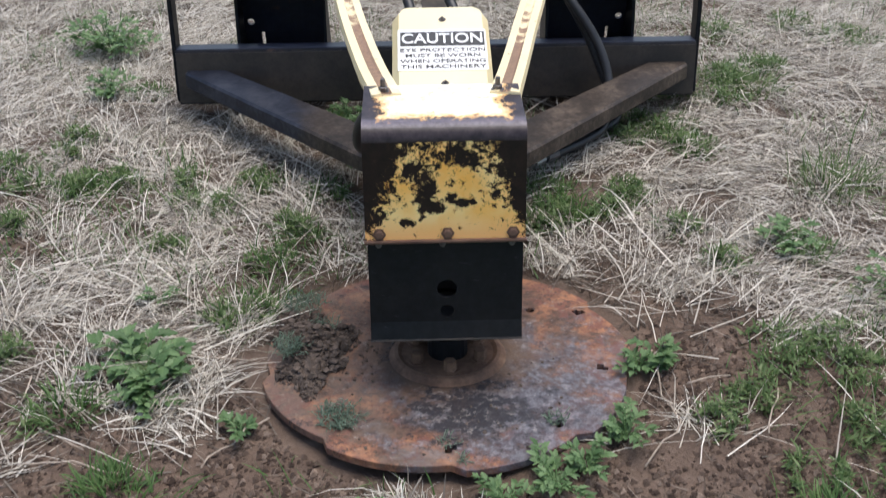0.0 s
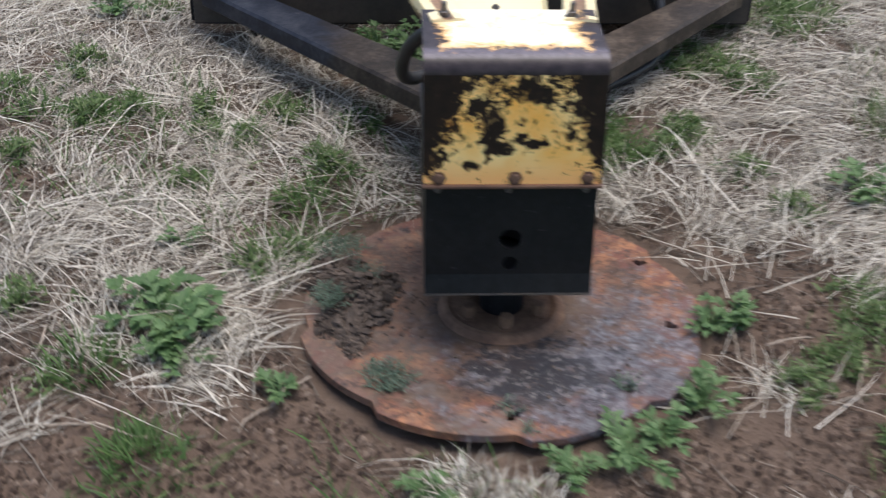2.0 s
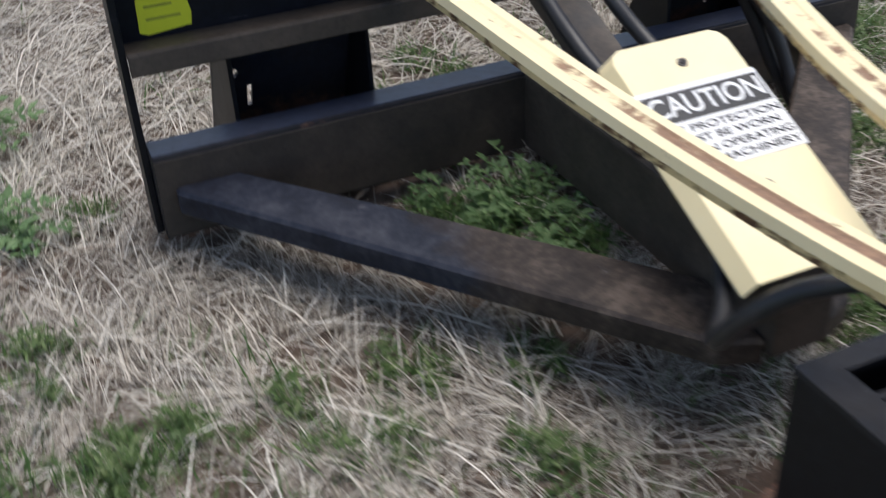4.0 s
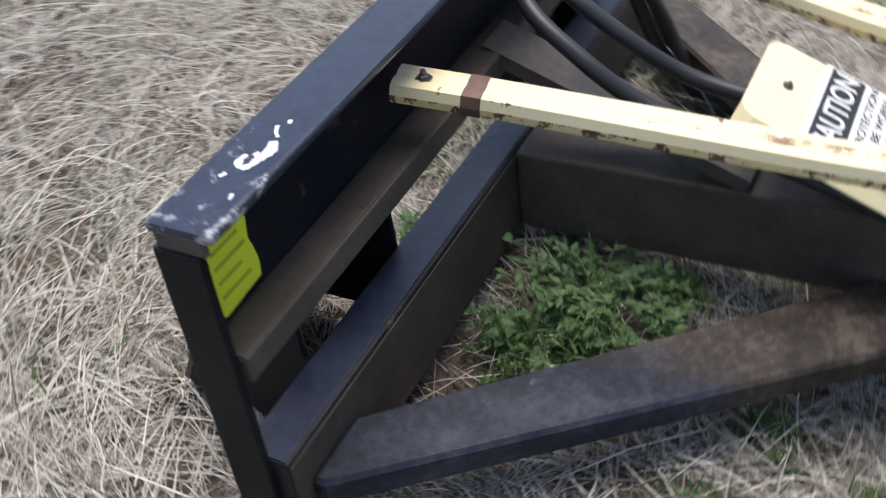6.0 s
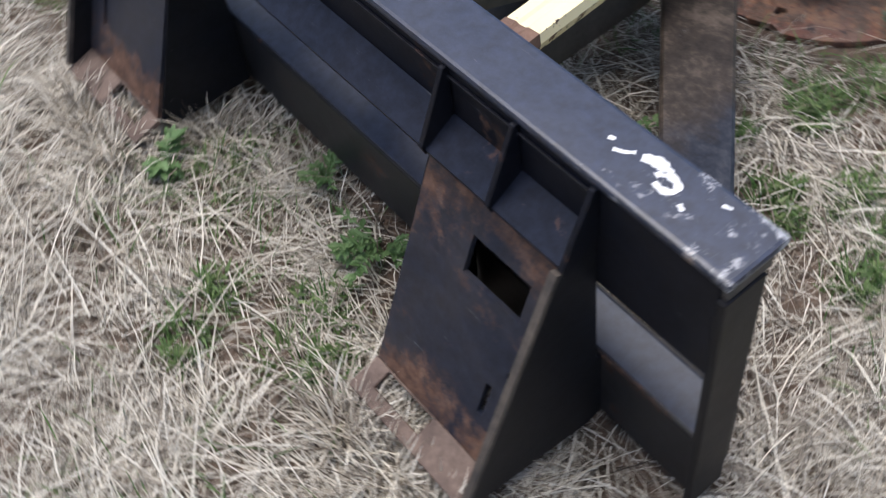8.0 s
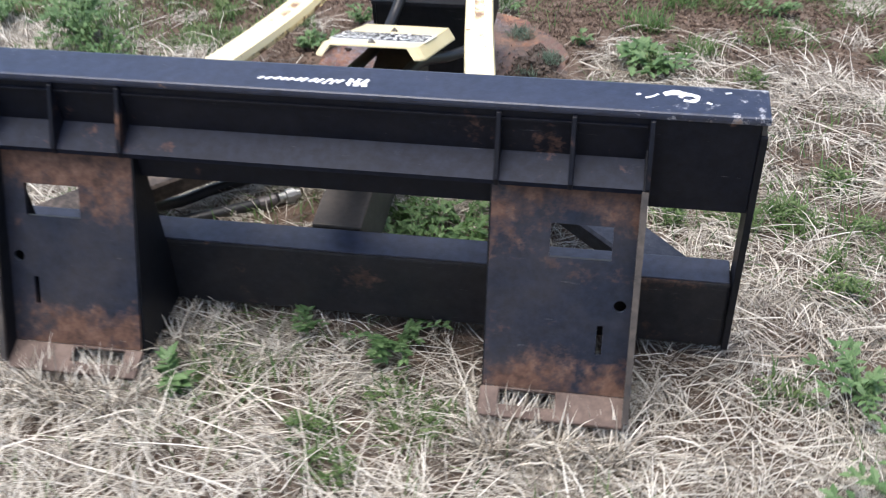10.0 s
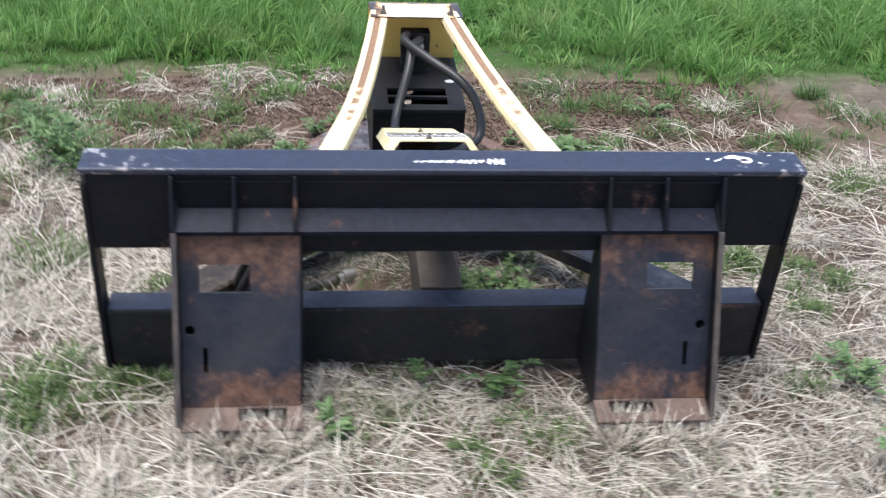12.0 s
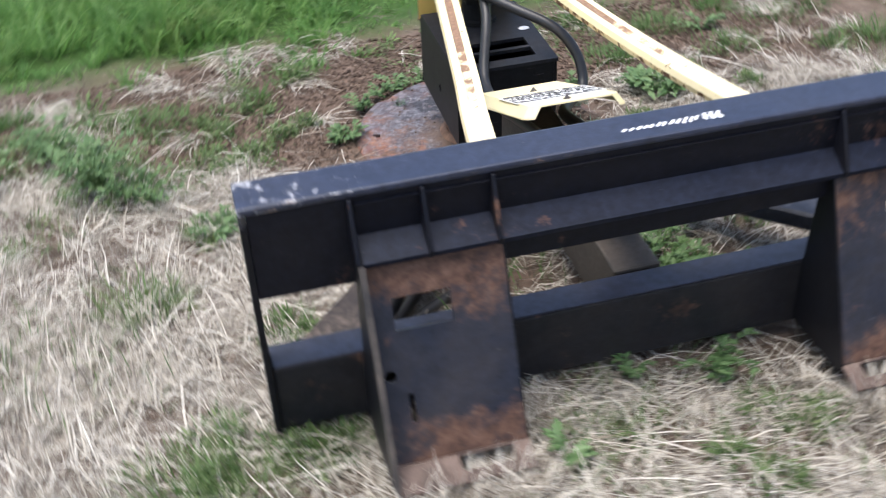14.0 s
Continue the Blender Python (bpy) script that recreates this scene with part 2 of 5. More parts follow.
def arm_steel():
    """Square arm: blue-black worn paint near one end of the frame, a brown film of soil elsewhere."""
    n = Nodes("worn_arm_paint")
    x, y, z = n.xyz()
    big, fine = n.noise(11, 7, 0.7), n.noise(70, 6, 0.7)
    away = n.math("ADD", n.math("MULTIPLY", x, -1.0), n.math("MULTIPLY", big, 0.26))
    m = n.ramp(away, (0.44, 0.0), (0.52, 1.0))
    brown = n.ramp(n.math("ADD", n.math("MULTIPLY", big, 0.6), n.math("MULTIPLY", fine, 0.4)), (0.38, (0.018, 0.014, 0.012)), (0.5, (0.046, 0.035, 0.028)), (0.62, (0.12, 0.092, 0.072)))
    blue = n.ramp(n.math("ADD", n.math("MULTIPLY", big, 0.6), n.math("MULTIPLY", fine, 0.4)), (0.38, (0.005, 0.006, 0.010)), (0.5, (0.013, 0.016, 0.027)), (0.64, (0.04, 0.043, 0.055)))
    scuff = n.ramp(n.noise(30, 9, 0.8, stretch=(1, 1, 2.5)), (0.62, 0.0), (0.68, 0.6))
    col = n.mix(scuff, n.mix(m, brown, blue), (0.16, 0.15, 0.15))
    return n.done(col, 0.5, 0.0, fine, 0.35, 0.002, 0.25)


def plain(name, color, rough=0.5, metal=0.0, vary=0.25, scale=40):
    n = Nodes(name)
    f = n.noise(scale, 5, 0.65)
    return n.done(n.mix(f, tuple(v * (1 - vary) for v in color), tuple(min(1, v * (1 + vary)) for v in color)), rough, metal, f, 0.15, 0.001)


def blade_material(name, stops, rough=0.6, spec=0.25):
    n = Nodes(name)
    col = n.ramp(n.island(), *stops)
    col = n.mix(n.math("MULTIPLY", n.noise(60, 3), 0.3), col, (0.10, 0.08, 0.06))
    n.done(col, rough, spec=spec)
    return n.thin(col, 0.25)


def leaf_material(name, a, b, c, through_share=0.35, by_object=False):
    n = Nodes(name)
    col = n.ramp(n.t.nodes.new("ShaderNodeObjectInfo").outputs["Random"] if by_object else n.island(), (0.0, a), (0.5, b), (1.0, c))
    col = n.mix(n.math("MULTIPLY", n.noise(90, 3), 0.35), col, tuple(v * 0.5 for v in a))
    n.done(col, 0.5, spec=0.3)
    return n.thin(col, through_share)


def field_material():
    """Long blades, in drifts of deeper and yellower green."""
    n = Nodes("field_grass")
    col = n.ramp(n.island(), (0.0, (0.09, 0.20, 0.05)), (0.5, (0.16, 0.31, 0.08)), (1.0, (0.27, 0.42, 0.15)))
    col = n.mix(n.math("MULTIPLY", n.ramp(n.noise(2.6, 4, 0.6), (0.42, 0.0), (0.62, 1.0)), 0.55), col, (0.075, 0.19, 0.05))
    col = n.mix(n.math("MULTIPLY", n.ramp(n.noise(4.3, 4, 0.6), (0.55, 0.0), (0.7, 1.0)), 0.5), col, (0.33, 0.38, 0.16))
    n.done(col, 0.5, spec=0.3)
    return n.thin(col, 0.5)


def crumb_material():
    n = Nodes("crumbled_soil")
    col = n.ramp(n.island(), (0.0, (0.055, 0.037, 0.029)), (0.5, (0.125, 0.087, 0.067)), (0.85, (0.20, 0.145, 0.112)), (1.0, (0.31, 0.235, 0.185)))
    f = n.noise(160, 5, 0.7)
    return n.done(n.mix(n.math("MULTIPLY", f, 0.5), col, (0.05, 0.035, 0.027)), 0.95, 0.0, f, 0.6, 0.003, 0.15)


def soil_material():
    n = Nodes("brown_soil")
    big, mid, fine = n.noise(1.7, 6, 0.6), n.noise(14, 8, 0.72), n.noise(70, 6, 0.75)
    col = n.ramp(mid, (0.28, (0.06, 0.042, 0.033)), (0.5, (0.135, 0.096, 0.074)), (0.72, (0.24, 0.18, 0.142)))
    col = n.mix(n.ramp(big, (0.4, 0.0), (0.65, 1.0)), col, (0.15, 0.104, 0.078))
    col = n.mix(n.math("MULTIPLY", n.ramp(fine, (0.5, 0.0), (0.75, 1.0)), 0.35), col, (0.06, 0.043, 0.034))
    x, y, z = n.xyz()
    r = n.math("MULTIPLY", n.math("SQRT", n.math("ADD", n.math("MULTIPLY", x, x), n.math("POWER", n.math("SUBTRACT", y, 0.8), 2.0))), 0.2)
    dead = n.mix(n.ramp(n.noise(9, 8, 0.75), (0.38, 0.0), (0.62, 1.0)), (0.085, 0.072, 0.057), (0.20, 0.178, 0.143))
    dead = n.mix(n.ramp(n.noise(2.2, 7, 0.7), (0.53, 0.0), (0.63, 0.7)), dead, (0.075, 0.10, 0.045))
    col = n.mix(n.ramp(n.math("ADD", r, n.math("MULTIPLY", n.math("SUBTRACT", n.noise(3, 6, 0.7), 0.5), 0.3)), (0.40, 0.0), (0.58, 1.0)), col, dead)
    field = n.ramp(n.math("ADD", n.math("MULTIPLY", y, -0.5), n.math("MULTIPLY", big, 0.3)), (0.70, 0.0), (0.82, 1.0))
    col = n.mix(field, col, (0.045, 0.09, 0.022))
    return n.done(col, 0.9, 0.0, n.math("ADD", mid, n.math("MULTIPLY", fine, 0.4)), 0.8, 0.02, spec=0.15)


MAT = dict(
    # black paint with the sky's blue reflection mixed into its base colour
    flange=black_paint("dusty_sky_tinted_top_paint", 0.03, 0.0, (0.014, 0.018, 0.033), 0.2, 0.5, True),
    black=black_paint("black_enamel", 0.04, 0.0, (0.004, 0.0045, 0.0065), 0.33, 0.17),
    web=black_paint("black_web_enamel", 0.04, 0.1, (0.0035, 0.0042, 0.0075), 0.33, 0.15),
    # bluer than the web: base colour stands in for sky reflected off the ledge
    ledge=black_paint("scuffed_sky_tinted_ledge_paint", 0.02, 0.05, (0.0062, 0.0082, 0.0155), 0.36, 0.1),
    mount=black_paint("rust_patched_mount_paint", 0.16, 0.75, (0.008, 0.010, 0.018), 0.33, 0.28, False, True),
    foot=dusty_steel("rusty_foot_steel", (0.06, 0.037, 0.03), (0.16, 0.11, 0.088), 0.75, 22),
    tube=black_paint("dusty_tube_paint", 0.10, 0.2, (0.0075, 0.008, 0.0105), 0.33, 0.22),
    # lighter copy of the tube's black: sky reflection put into the base colour
    tubetop=black_paint("dusty_sky_tinted_tube_paint", 0.10, 0.0, (0.016, 0.020, 0.034), 0.25, 0.4),
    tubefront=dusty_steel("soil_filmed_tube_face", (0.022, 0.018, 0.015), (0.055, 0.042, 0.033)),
    rim_edge=dusty_steel("worn_rim_steel", (0.03, 0.026, 0.026), (0.11, 0.088, 0.072), 0.55, 14),
    arm=arm_steel(),
    beam=dusty_steel("brown_filmed_beam", (0.035, 0.027, 0.021), (0.075, 0.058, 0.045)),
    strut=dusty_steel("worn_strut_steel", (0.04, 0.037, 0.038), (0.10, 0.078, 0.06)),
    bar=cream_paint("bleached_bar_paint", 0.8),
    groove=groove_paint(),
    coverin=cream_paint("mustard_inner_paint", 0.8, (0.74, 0.52, 0.16)),
    guard=cream_paint("bleached_guard_paint", 0.0, (0.84, 0.75, 0.50)),
    coverfront=cover_front_paint(),
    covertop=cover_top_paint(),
    lip=dusty_steel("rusty_lip_steel", (0.08, 0.04, 0.03), (0.2, 0.11, 0.07)),
    disc=rusty_disc(),
    hub=dusty_steel("dirty_hub_steel", (0.10, 0.052, 0.03), (0.23, 0.13, 0.075), 0.8, 22),
    box=black_paint("oily_black_box_paint", 0.05, 0.0, (0.0055, 0.006, 0.0072), 0.35, 0.2),
    rim=black_paint("dusty_box_rim_paint", 0.10, 0.0, (0.009, 0.010, 0.013), 0.35, 0.22),
    rubber=plain("black_hose_rubber", (0.02, 0.02, 0.022), 0.45),
    zinc=plain("dull_zinc", (0.35, 0.35, 0.34), 0.4, 0.7),
    bolt=plain("grey_bolt_steel", (0.12, 0.11, 0.11), 0.45, 0.6),
    hole=plain("painted_hole_shade", (0.004, 0.004, 0.004), 0.9),
    baredge=cream_paint("chipped_bar_edge", 1.9, (0.80, 0.64, 0.36)),
    decal=plain("yellow_decal", (0.72, 0.72, 0.03), 0.45, 0.0, 0.08),
    decalprint=plain("olive_print", (0.35, 0.36, 0.03), 0.5),
    white=plain("white_label", (0.75, 0.75, 0.74), 0.5, 0.0, 0.08),
    ink=plain("black_print", (0.015, 0.015, 0.018), 0.5),
    chalk=plain("worn_white_paint", (0.72, 0.72, 0.73), 0.6, 0.0, 0.15),
    soil=soil_material(),
    clod=dusty_steel("dark_clod_soil", (0.045, 0.033, 0.026), (0.17, 0.127, 0.10), 0.98, 34),
    straw=blade_material("dry_straw", ((0.0, (0.10, 0.080, 0.064)), (0.22, (0.28, 0.24, 0.20)), (0.55, (0.60, 0.548, 0.465)), (1.0, (0.92, 0.87, 0.775)))),
    bleached=blade_material("bleached_grass", ((0.0, (0.40, 0.36, 0.29)), (0.5, (0.62, 0.58, 0.50)), (1.0, (0.82, 0.78, 0.70)))),
    thatch=blade_material("grey_thatch", ((0.0, (0.04, 0.03, 0.024)), (0.5, (0.10, 0.079, 0.062)), (1.0, (0.27, 0.228, 0.19)))),
    grass=leaf_material("green_grass", (0.055, 0.115, 0.032), (0.105, 0.19, 0.058), (0.19, 0.28, 0.105)),
    field=field_material(),
    crumb=crumb_material(),
    weed=leaf_material("green_weed_leaf", (0.085, 0.16, 0.06), (0.14, 0.235, 0.095), (0.22, 0.33, 0.15), 0.35, True),
    moss=leaf_material("grey_green_sprig", (0.085, 0.13, 0.09), (0.14, 0.20, 0.14), (0.24, 0.31, 0.23)),
    sprout=leaf_material("soft_green_sprout", (0.075, 0.13, 0.042), (0.14, 0.21, 0.075), (0.25, 0.31, 0.14)),
    twig=dusty_steel("dry_twig_bark", (0.26, 0.20, 0.15), (0.50, 0.42, 0.34), 0.8, 30),
)


# ---- mesh helpers ----
def finish(name, bm, mats, parent=None, label="", smooth=False):
    me = bpy.data.meshes.new(name)
    bmesh.ops.recalc_face_normals(bm, faces=bm.faces)
    bm.to_mesh(me)
    bm.free()
    for m in mats if isinstance(mats, (list, tuple)) else [mats]:
        me.materials.append(m)
    if smooth:
        for p in me.polygons:
            p.use_smooth = True
    ob = new(name, me)
    if parent:
        ob.parent = parent
    if label:
        ob["label"] = label
    return ob


def part(name, bm, mats, parent, label="", smooth=False):
    return finish(name, bm, mats, parent, label, smooth)


def box(x0, x1, y0, y1, z0, z1, bevel=0.003, bm=None, m=None):
    bm2 = bmesh.new()
    bmesh.ops.create_cube(bm2, size=1)
    for v in bm2.verts:
        v.co = Vector(((x0 + x1) / 2 + v.co.x * (x1 - x0), (y0 + y1) / 2 + v.co.y * (y1 - y0), (z0 + z1) / 2 + v.co.z * (z1 - z0)))
    if bevel:
        bmesh.ops.bevel(bm2, geom=bm2.edges[:], offset=bevel, segments=2, affect="EDGES", profile=0.6)
    if m is not None:
        bmesh.ops.transform(bm2, matrix=m, verts=bm2.verts)
    return join(bm, bm2)


def join(bm, bm2):
    if bm is None:
        return bm2
    me = bpy.data.meshes.new("tmp")
    bm2.to_mesh(me)
    bm2.free()
    bm.from_mesh(me)
    bpy.data.meshes.remove(me)
    return bm


def ring(cx, cy, r, n=20, start=0.0):
    return [(cx + r * math.cos(start + 2 * math.pi * i / n), cy + r * math.sin(start + 2 * math.pi * i / n)) for i in range(n)]


def rect(x0, x1, y0, y1):
    return [(x0, y0), (x1, y0), (x1, y1), (x0, y1)]


def plate(outline, holes, thick, m=None, bevel=0.0):
    """A plate with holes through it: outline in its own x, y; its depth goes from 0 to thick along z."""
    bm = bmesh.new()
    for loop in [outline, *holes]:
        vs = [bm.verts.new((x, y, 0)) for x, y in loop]
        for i, v in enumerate(vs):
            bm.edges.new((v, vs[(i + 1) % len(vs)]))
    bmesh.ops.triangle_fill(bm, use_beauty=True, use_dissolve=False, edges=bm.edges[:])
    got = bmesh.ops.extrude_face_region(bm, geom=bm.faces[:])
    bmesh.ops.translate(bm, vec=(0, 0, thick), verts=[g for g in got["geom"] if isinstance(g, bmesh.types.BMVert)])
    if bevel:
        bmesh.ops.recalc_face_normals(bm, faces=bm.faces)
        sharp = [e for e in bm.edges if len(e.link_faces) == 2 and e.calc_face_angle(0) > 0.9]
        bmesh.ops.bevel(bm, geom=sharp, offset=bevel, segments=1, affect="EDGES", clamp_overlap=True)
    if m is not None:
        bmesh.ops.transform(bm, matrix=m, verts=bm.verts)
    return bm


def smoothed(points, steps=8):
    """Catmull-Rom through the points."""
    p = [Vector(q) for q in points]
    p = [p[0] * 2 - p[1], *p, p[-1] * 2 - p[-2]]
    out = []
    for i in range(1, len(p) - 2):
        a, b, c, d = p[i - 1 : i + 3]
        for k in range(steps):
            t = k / steps
            out.append(0.5 * (2 * b + (c - a) * t + (2 * a - 5 * b + 4 * c - d) * t * t + (3 * b - a - 3 * c + d) * t**3))
    return [*out, p[-2]]


def sweep(points, profile, up=(0, 0, 1), colours=None, bm=None):
    """Carries a closed profile (side, up) along a path, with closed ends."""
    bm = bm or bmesh.new()
    up = Vector(up)
    rows = []
    for i, p in enumerate(points):
        way = (points[min(i + 1, len(points) - 1)] - points[max(i - 1, 0)]).normalized()
        side = way.cross(up).normalized()
        top = side.cross(way).normalized()
        rows.append([bm.verts.new(p + side * a + top * b) for a, b in profile])
    k = len(profile)
    for r, s in zip(rows, rows[1:]):
        for j in range(k):
            f = bm.faces.new((r[j], r[(j + 1) % k], s[(j + 1) % k], s[j]))
            if colours:
                f.material_index = colours[j]
    bm.faces.new(rows[0])
    bm.faces.new(rows[-1][::-1])
    return bm


def lathe(profile, n=24, m=None):
    """Turns (radius, height) pairs round z; closed top and bottom."""
    bm = bmesh.new()
    rows = [[bm.verts.new((r * math.cos(2 * math.pi * i / n), r * math.sin(2 * math.pi * i / n), z)) for i in range(n)] for r, z in profile]
    for a, b in zip(rows, rows[1:]):
        for i in range(n):
            bm.faces.new((a[i], a[(i + 1) % n], b[(i + 1) % n], b[i]))
    bm.faces.new(rows[0][::-1])
    bm.faces.new(rows[-1])
    if m is not None:
        bmesh.ops.transform(bm, matrix=m, verts=bm.verts)
    return bm


def hexbolt(r=0.009, h=0.007, stud=0.0, m=None):
    bm = lathe([(r * 1.5, 0), (r * 1.5, 0.002), (r, 0.002), (r, h), (r * 0.8, h + 0.001)], 6)
    if stud:
        bm = join(bm, lathe([(r * 0.55, h), (r * 0.55, h + stud), (r * 0.4, h + stud + 0.002)], 10))
    if m is not None:
        bmesh.ops.transform(bm, matrix=m, verts=bm.verts)
    return bm


def lettering(text, size, m, width=None):
    """Letters as a thin raised mesh, middle of the line at m's origin."""
    cu = bpy.data.curves.new("letters", "FONT")
    cu.body, cu.size, cu.align_x, cu.align_y, cu.extrude = text, size, "CENTER", "CENTER", 0.0004
    cu.offset = size * 0.012
    ob = new("letters", cu)
    me = bpy.data.meshes.new_from_object(ob.evaluated_get(bpy.context.evaluated_depsgraph_get()))
    bpy.data.objects.remove(ob)
    bm = bmesh.new()
    bm.from_mesh(me)
    bpy.data.meshes.remove(me)
    if width:
        xs = [v.co.x for v in bm.verts]
        k = width / (max(xs) - min(xs))
        for v in bm.verts:
            v.co.x *= k
    bmesh.ops.transform(bm, matrix=m, verts=bm.verts)
    return bm


# ---- ground ----
def lumps(x, y):
    """Height of the soil: small undulations, a hollow under the saw, a low spot behind the frame."""
    z = 0.022 * noise.noise(Vector((x * 1.1, y * 1.1, 3.0))) + 0.012 * noise.noise(Vector((x * 4, y * 4, 7.0))) + 0.006 * noise.noise(Vector((x * 13, y * 13, 1.0)))
    near = math.exp(-(x * x + y * y) / 40)
    z = z * near - 0.055 * math.exp(-((x / 0.38) ** 2 + ((y - 0.02) / 0.33) ** 2) ** 1.5)
    return z - 0.02 * math.exp(-((y - 1.25) / 0.2) ** 2 - (x / 0.9) ** 2)


def build_ground():
    fine = np.arange(-3.2, 3.2001, 0.04)
    far = np.array([3.4, 3.8, 4.6, 6, 9, 14, 25, 50, 110, 250, 600, 1500])
    axis = np.r_[-far[::-1], fine, far]
    n = len(axis)
    xs, ys = np.meshgrid(axis, axis, indexing="ij")
    verts = [(float(x), float(y), lumps(float(x), float(y))) for x, y in zip(xs.ravel(), ys.ravel())]
    faces = [(i * n + j, (i + 1) * n + j, (i + 1) * n + j + 1, i * n + j + 1) for i in range(n - 1) for j in range(n - 1)]
    me = bpy.data.meshes.new("ground")
    me.from_pydata(verts, [], faces)
    me.materials.append(MAT["soil"])
    for p in me.polygons:
        p.use_smooth = True
    return tagged(new("ground", me), "bare brown soil under dry straw and weeds", "ground", kind="structure")


build_ground()
_gx = np.arange(-3.5, 3.5001, 0.05)
_GRID = np.array([[lumps(float(a), float(b)) for b in _gx] for a in _gx])


def height(x, y):
    """The soil's height for arrays of places."""
    i = np.clip(np.rint((np.asarray(x) + 3.5) / 0.05).astype(int), 0, len(_gx) - 1)
    j = np.clip(np.rint((np.asarray(y) + 3.5) / 0.05).astype(int), 0, len(_gx) - 1)
    return _GRID[i, j]


# ---- the tree saw: one rigid machine, nose raised by 7.5 degrees ----
saw = new("tree_saw_attachment")
saw.matrix_world = pose(0, 0, 0, -7.5)
tagged(saw, "black and yellow tree saw attachment with rusty disc on grass", "tree saw")

HX = -0.0175  # middle of the saw head
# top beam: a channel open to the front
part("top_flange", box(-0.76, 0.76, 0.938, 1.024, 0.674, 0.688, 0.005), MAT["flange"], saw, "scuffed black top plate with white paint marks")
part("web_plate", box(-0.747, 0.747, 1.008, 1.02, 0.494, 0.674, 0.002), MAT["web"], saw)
part("lower_flange", box(-0.747, 0.747, 0.955, 1.008, 0.492, 0.502, 0.002), MAT["beam"], saw, "brown dusty lower flange of the channel")
part("flange_lip", box(-0.747, 0.747, 0.951, 0.959, 0.462, 0.5, 0.003), MAT["beam"], saw)
part("weld_bead", box(-0.57, 0.57, 1.02, 1.0245, 0.6555, 0.6605, 0.001), MAT["web"], saw)
# end plates, cut short below the top plate
for side in (-1, 1):
    x0 = side * 0.753
    ep = part("end_plate", box(x0 - 0.006, x0 + 0.006, 0.964, 1.024, 0.166, 0.652, 0.002), MAT["black"], saw)
    # paler block fills the gap; its grey stands for light in the recess
    part("end_block", box(side * 0.752 - 0.004, side * 0.752 + 0.004, 0.955, 1.018, 0.652, 0.674, 0.001), MAT["strut"], ep, "grey strip painted as the lit recess under the top plate")
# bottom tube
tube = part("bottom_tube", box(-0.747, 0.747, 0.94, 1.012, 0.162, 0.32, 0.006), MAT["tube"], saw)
# thin overlay that carries the painted skylight on the tube's upper face
part("tube_top", box(-0.744, 0.744, 0.946, 1.008, 0.3195, 0.3225, 0.001), MAT["tubetop"], tube, "dusty upper face, its black lightened with sky blue")
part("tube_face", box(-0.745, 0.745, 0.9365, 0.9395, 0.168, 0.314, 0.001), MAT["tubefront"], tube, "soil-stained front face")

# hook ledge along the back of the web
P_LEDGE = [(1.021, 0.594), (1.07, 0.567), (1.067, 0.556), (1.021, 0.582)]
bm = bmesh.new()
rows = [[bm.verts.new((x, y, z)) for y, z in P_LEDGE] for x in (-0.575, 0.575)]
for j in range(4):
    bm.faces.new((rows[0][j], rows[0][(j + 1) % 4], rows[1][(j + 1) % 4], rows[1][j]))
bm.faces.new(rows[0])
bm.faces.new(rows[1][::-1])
part("hook_ledge", bm, MAT["ledge"], saw, "scuffed dark ledge, sky blue painted into its colour")
part("ledge_back", box(-0.33, 0.33, 1.0215, 1.04, 0.496, 0.56, 0.002), MAT["web"], saw)

# two mounting plates, leaning back
LEAN = math.atan2(0.17, 0.38)


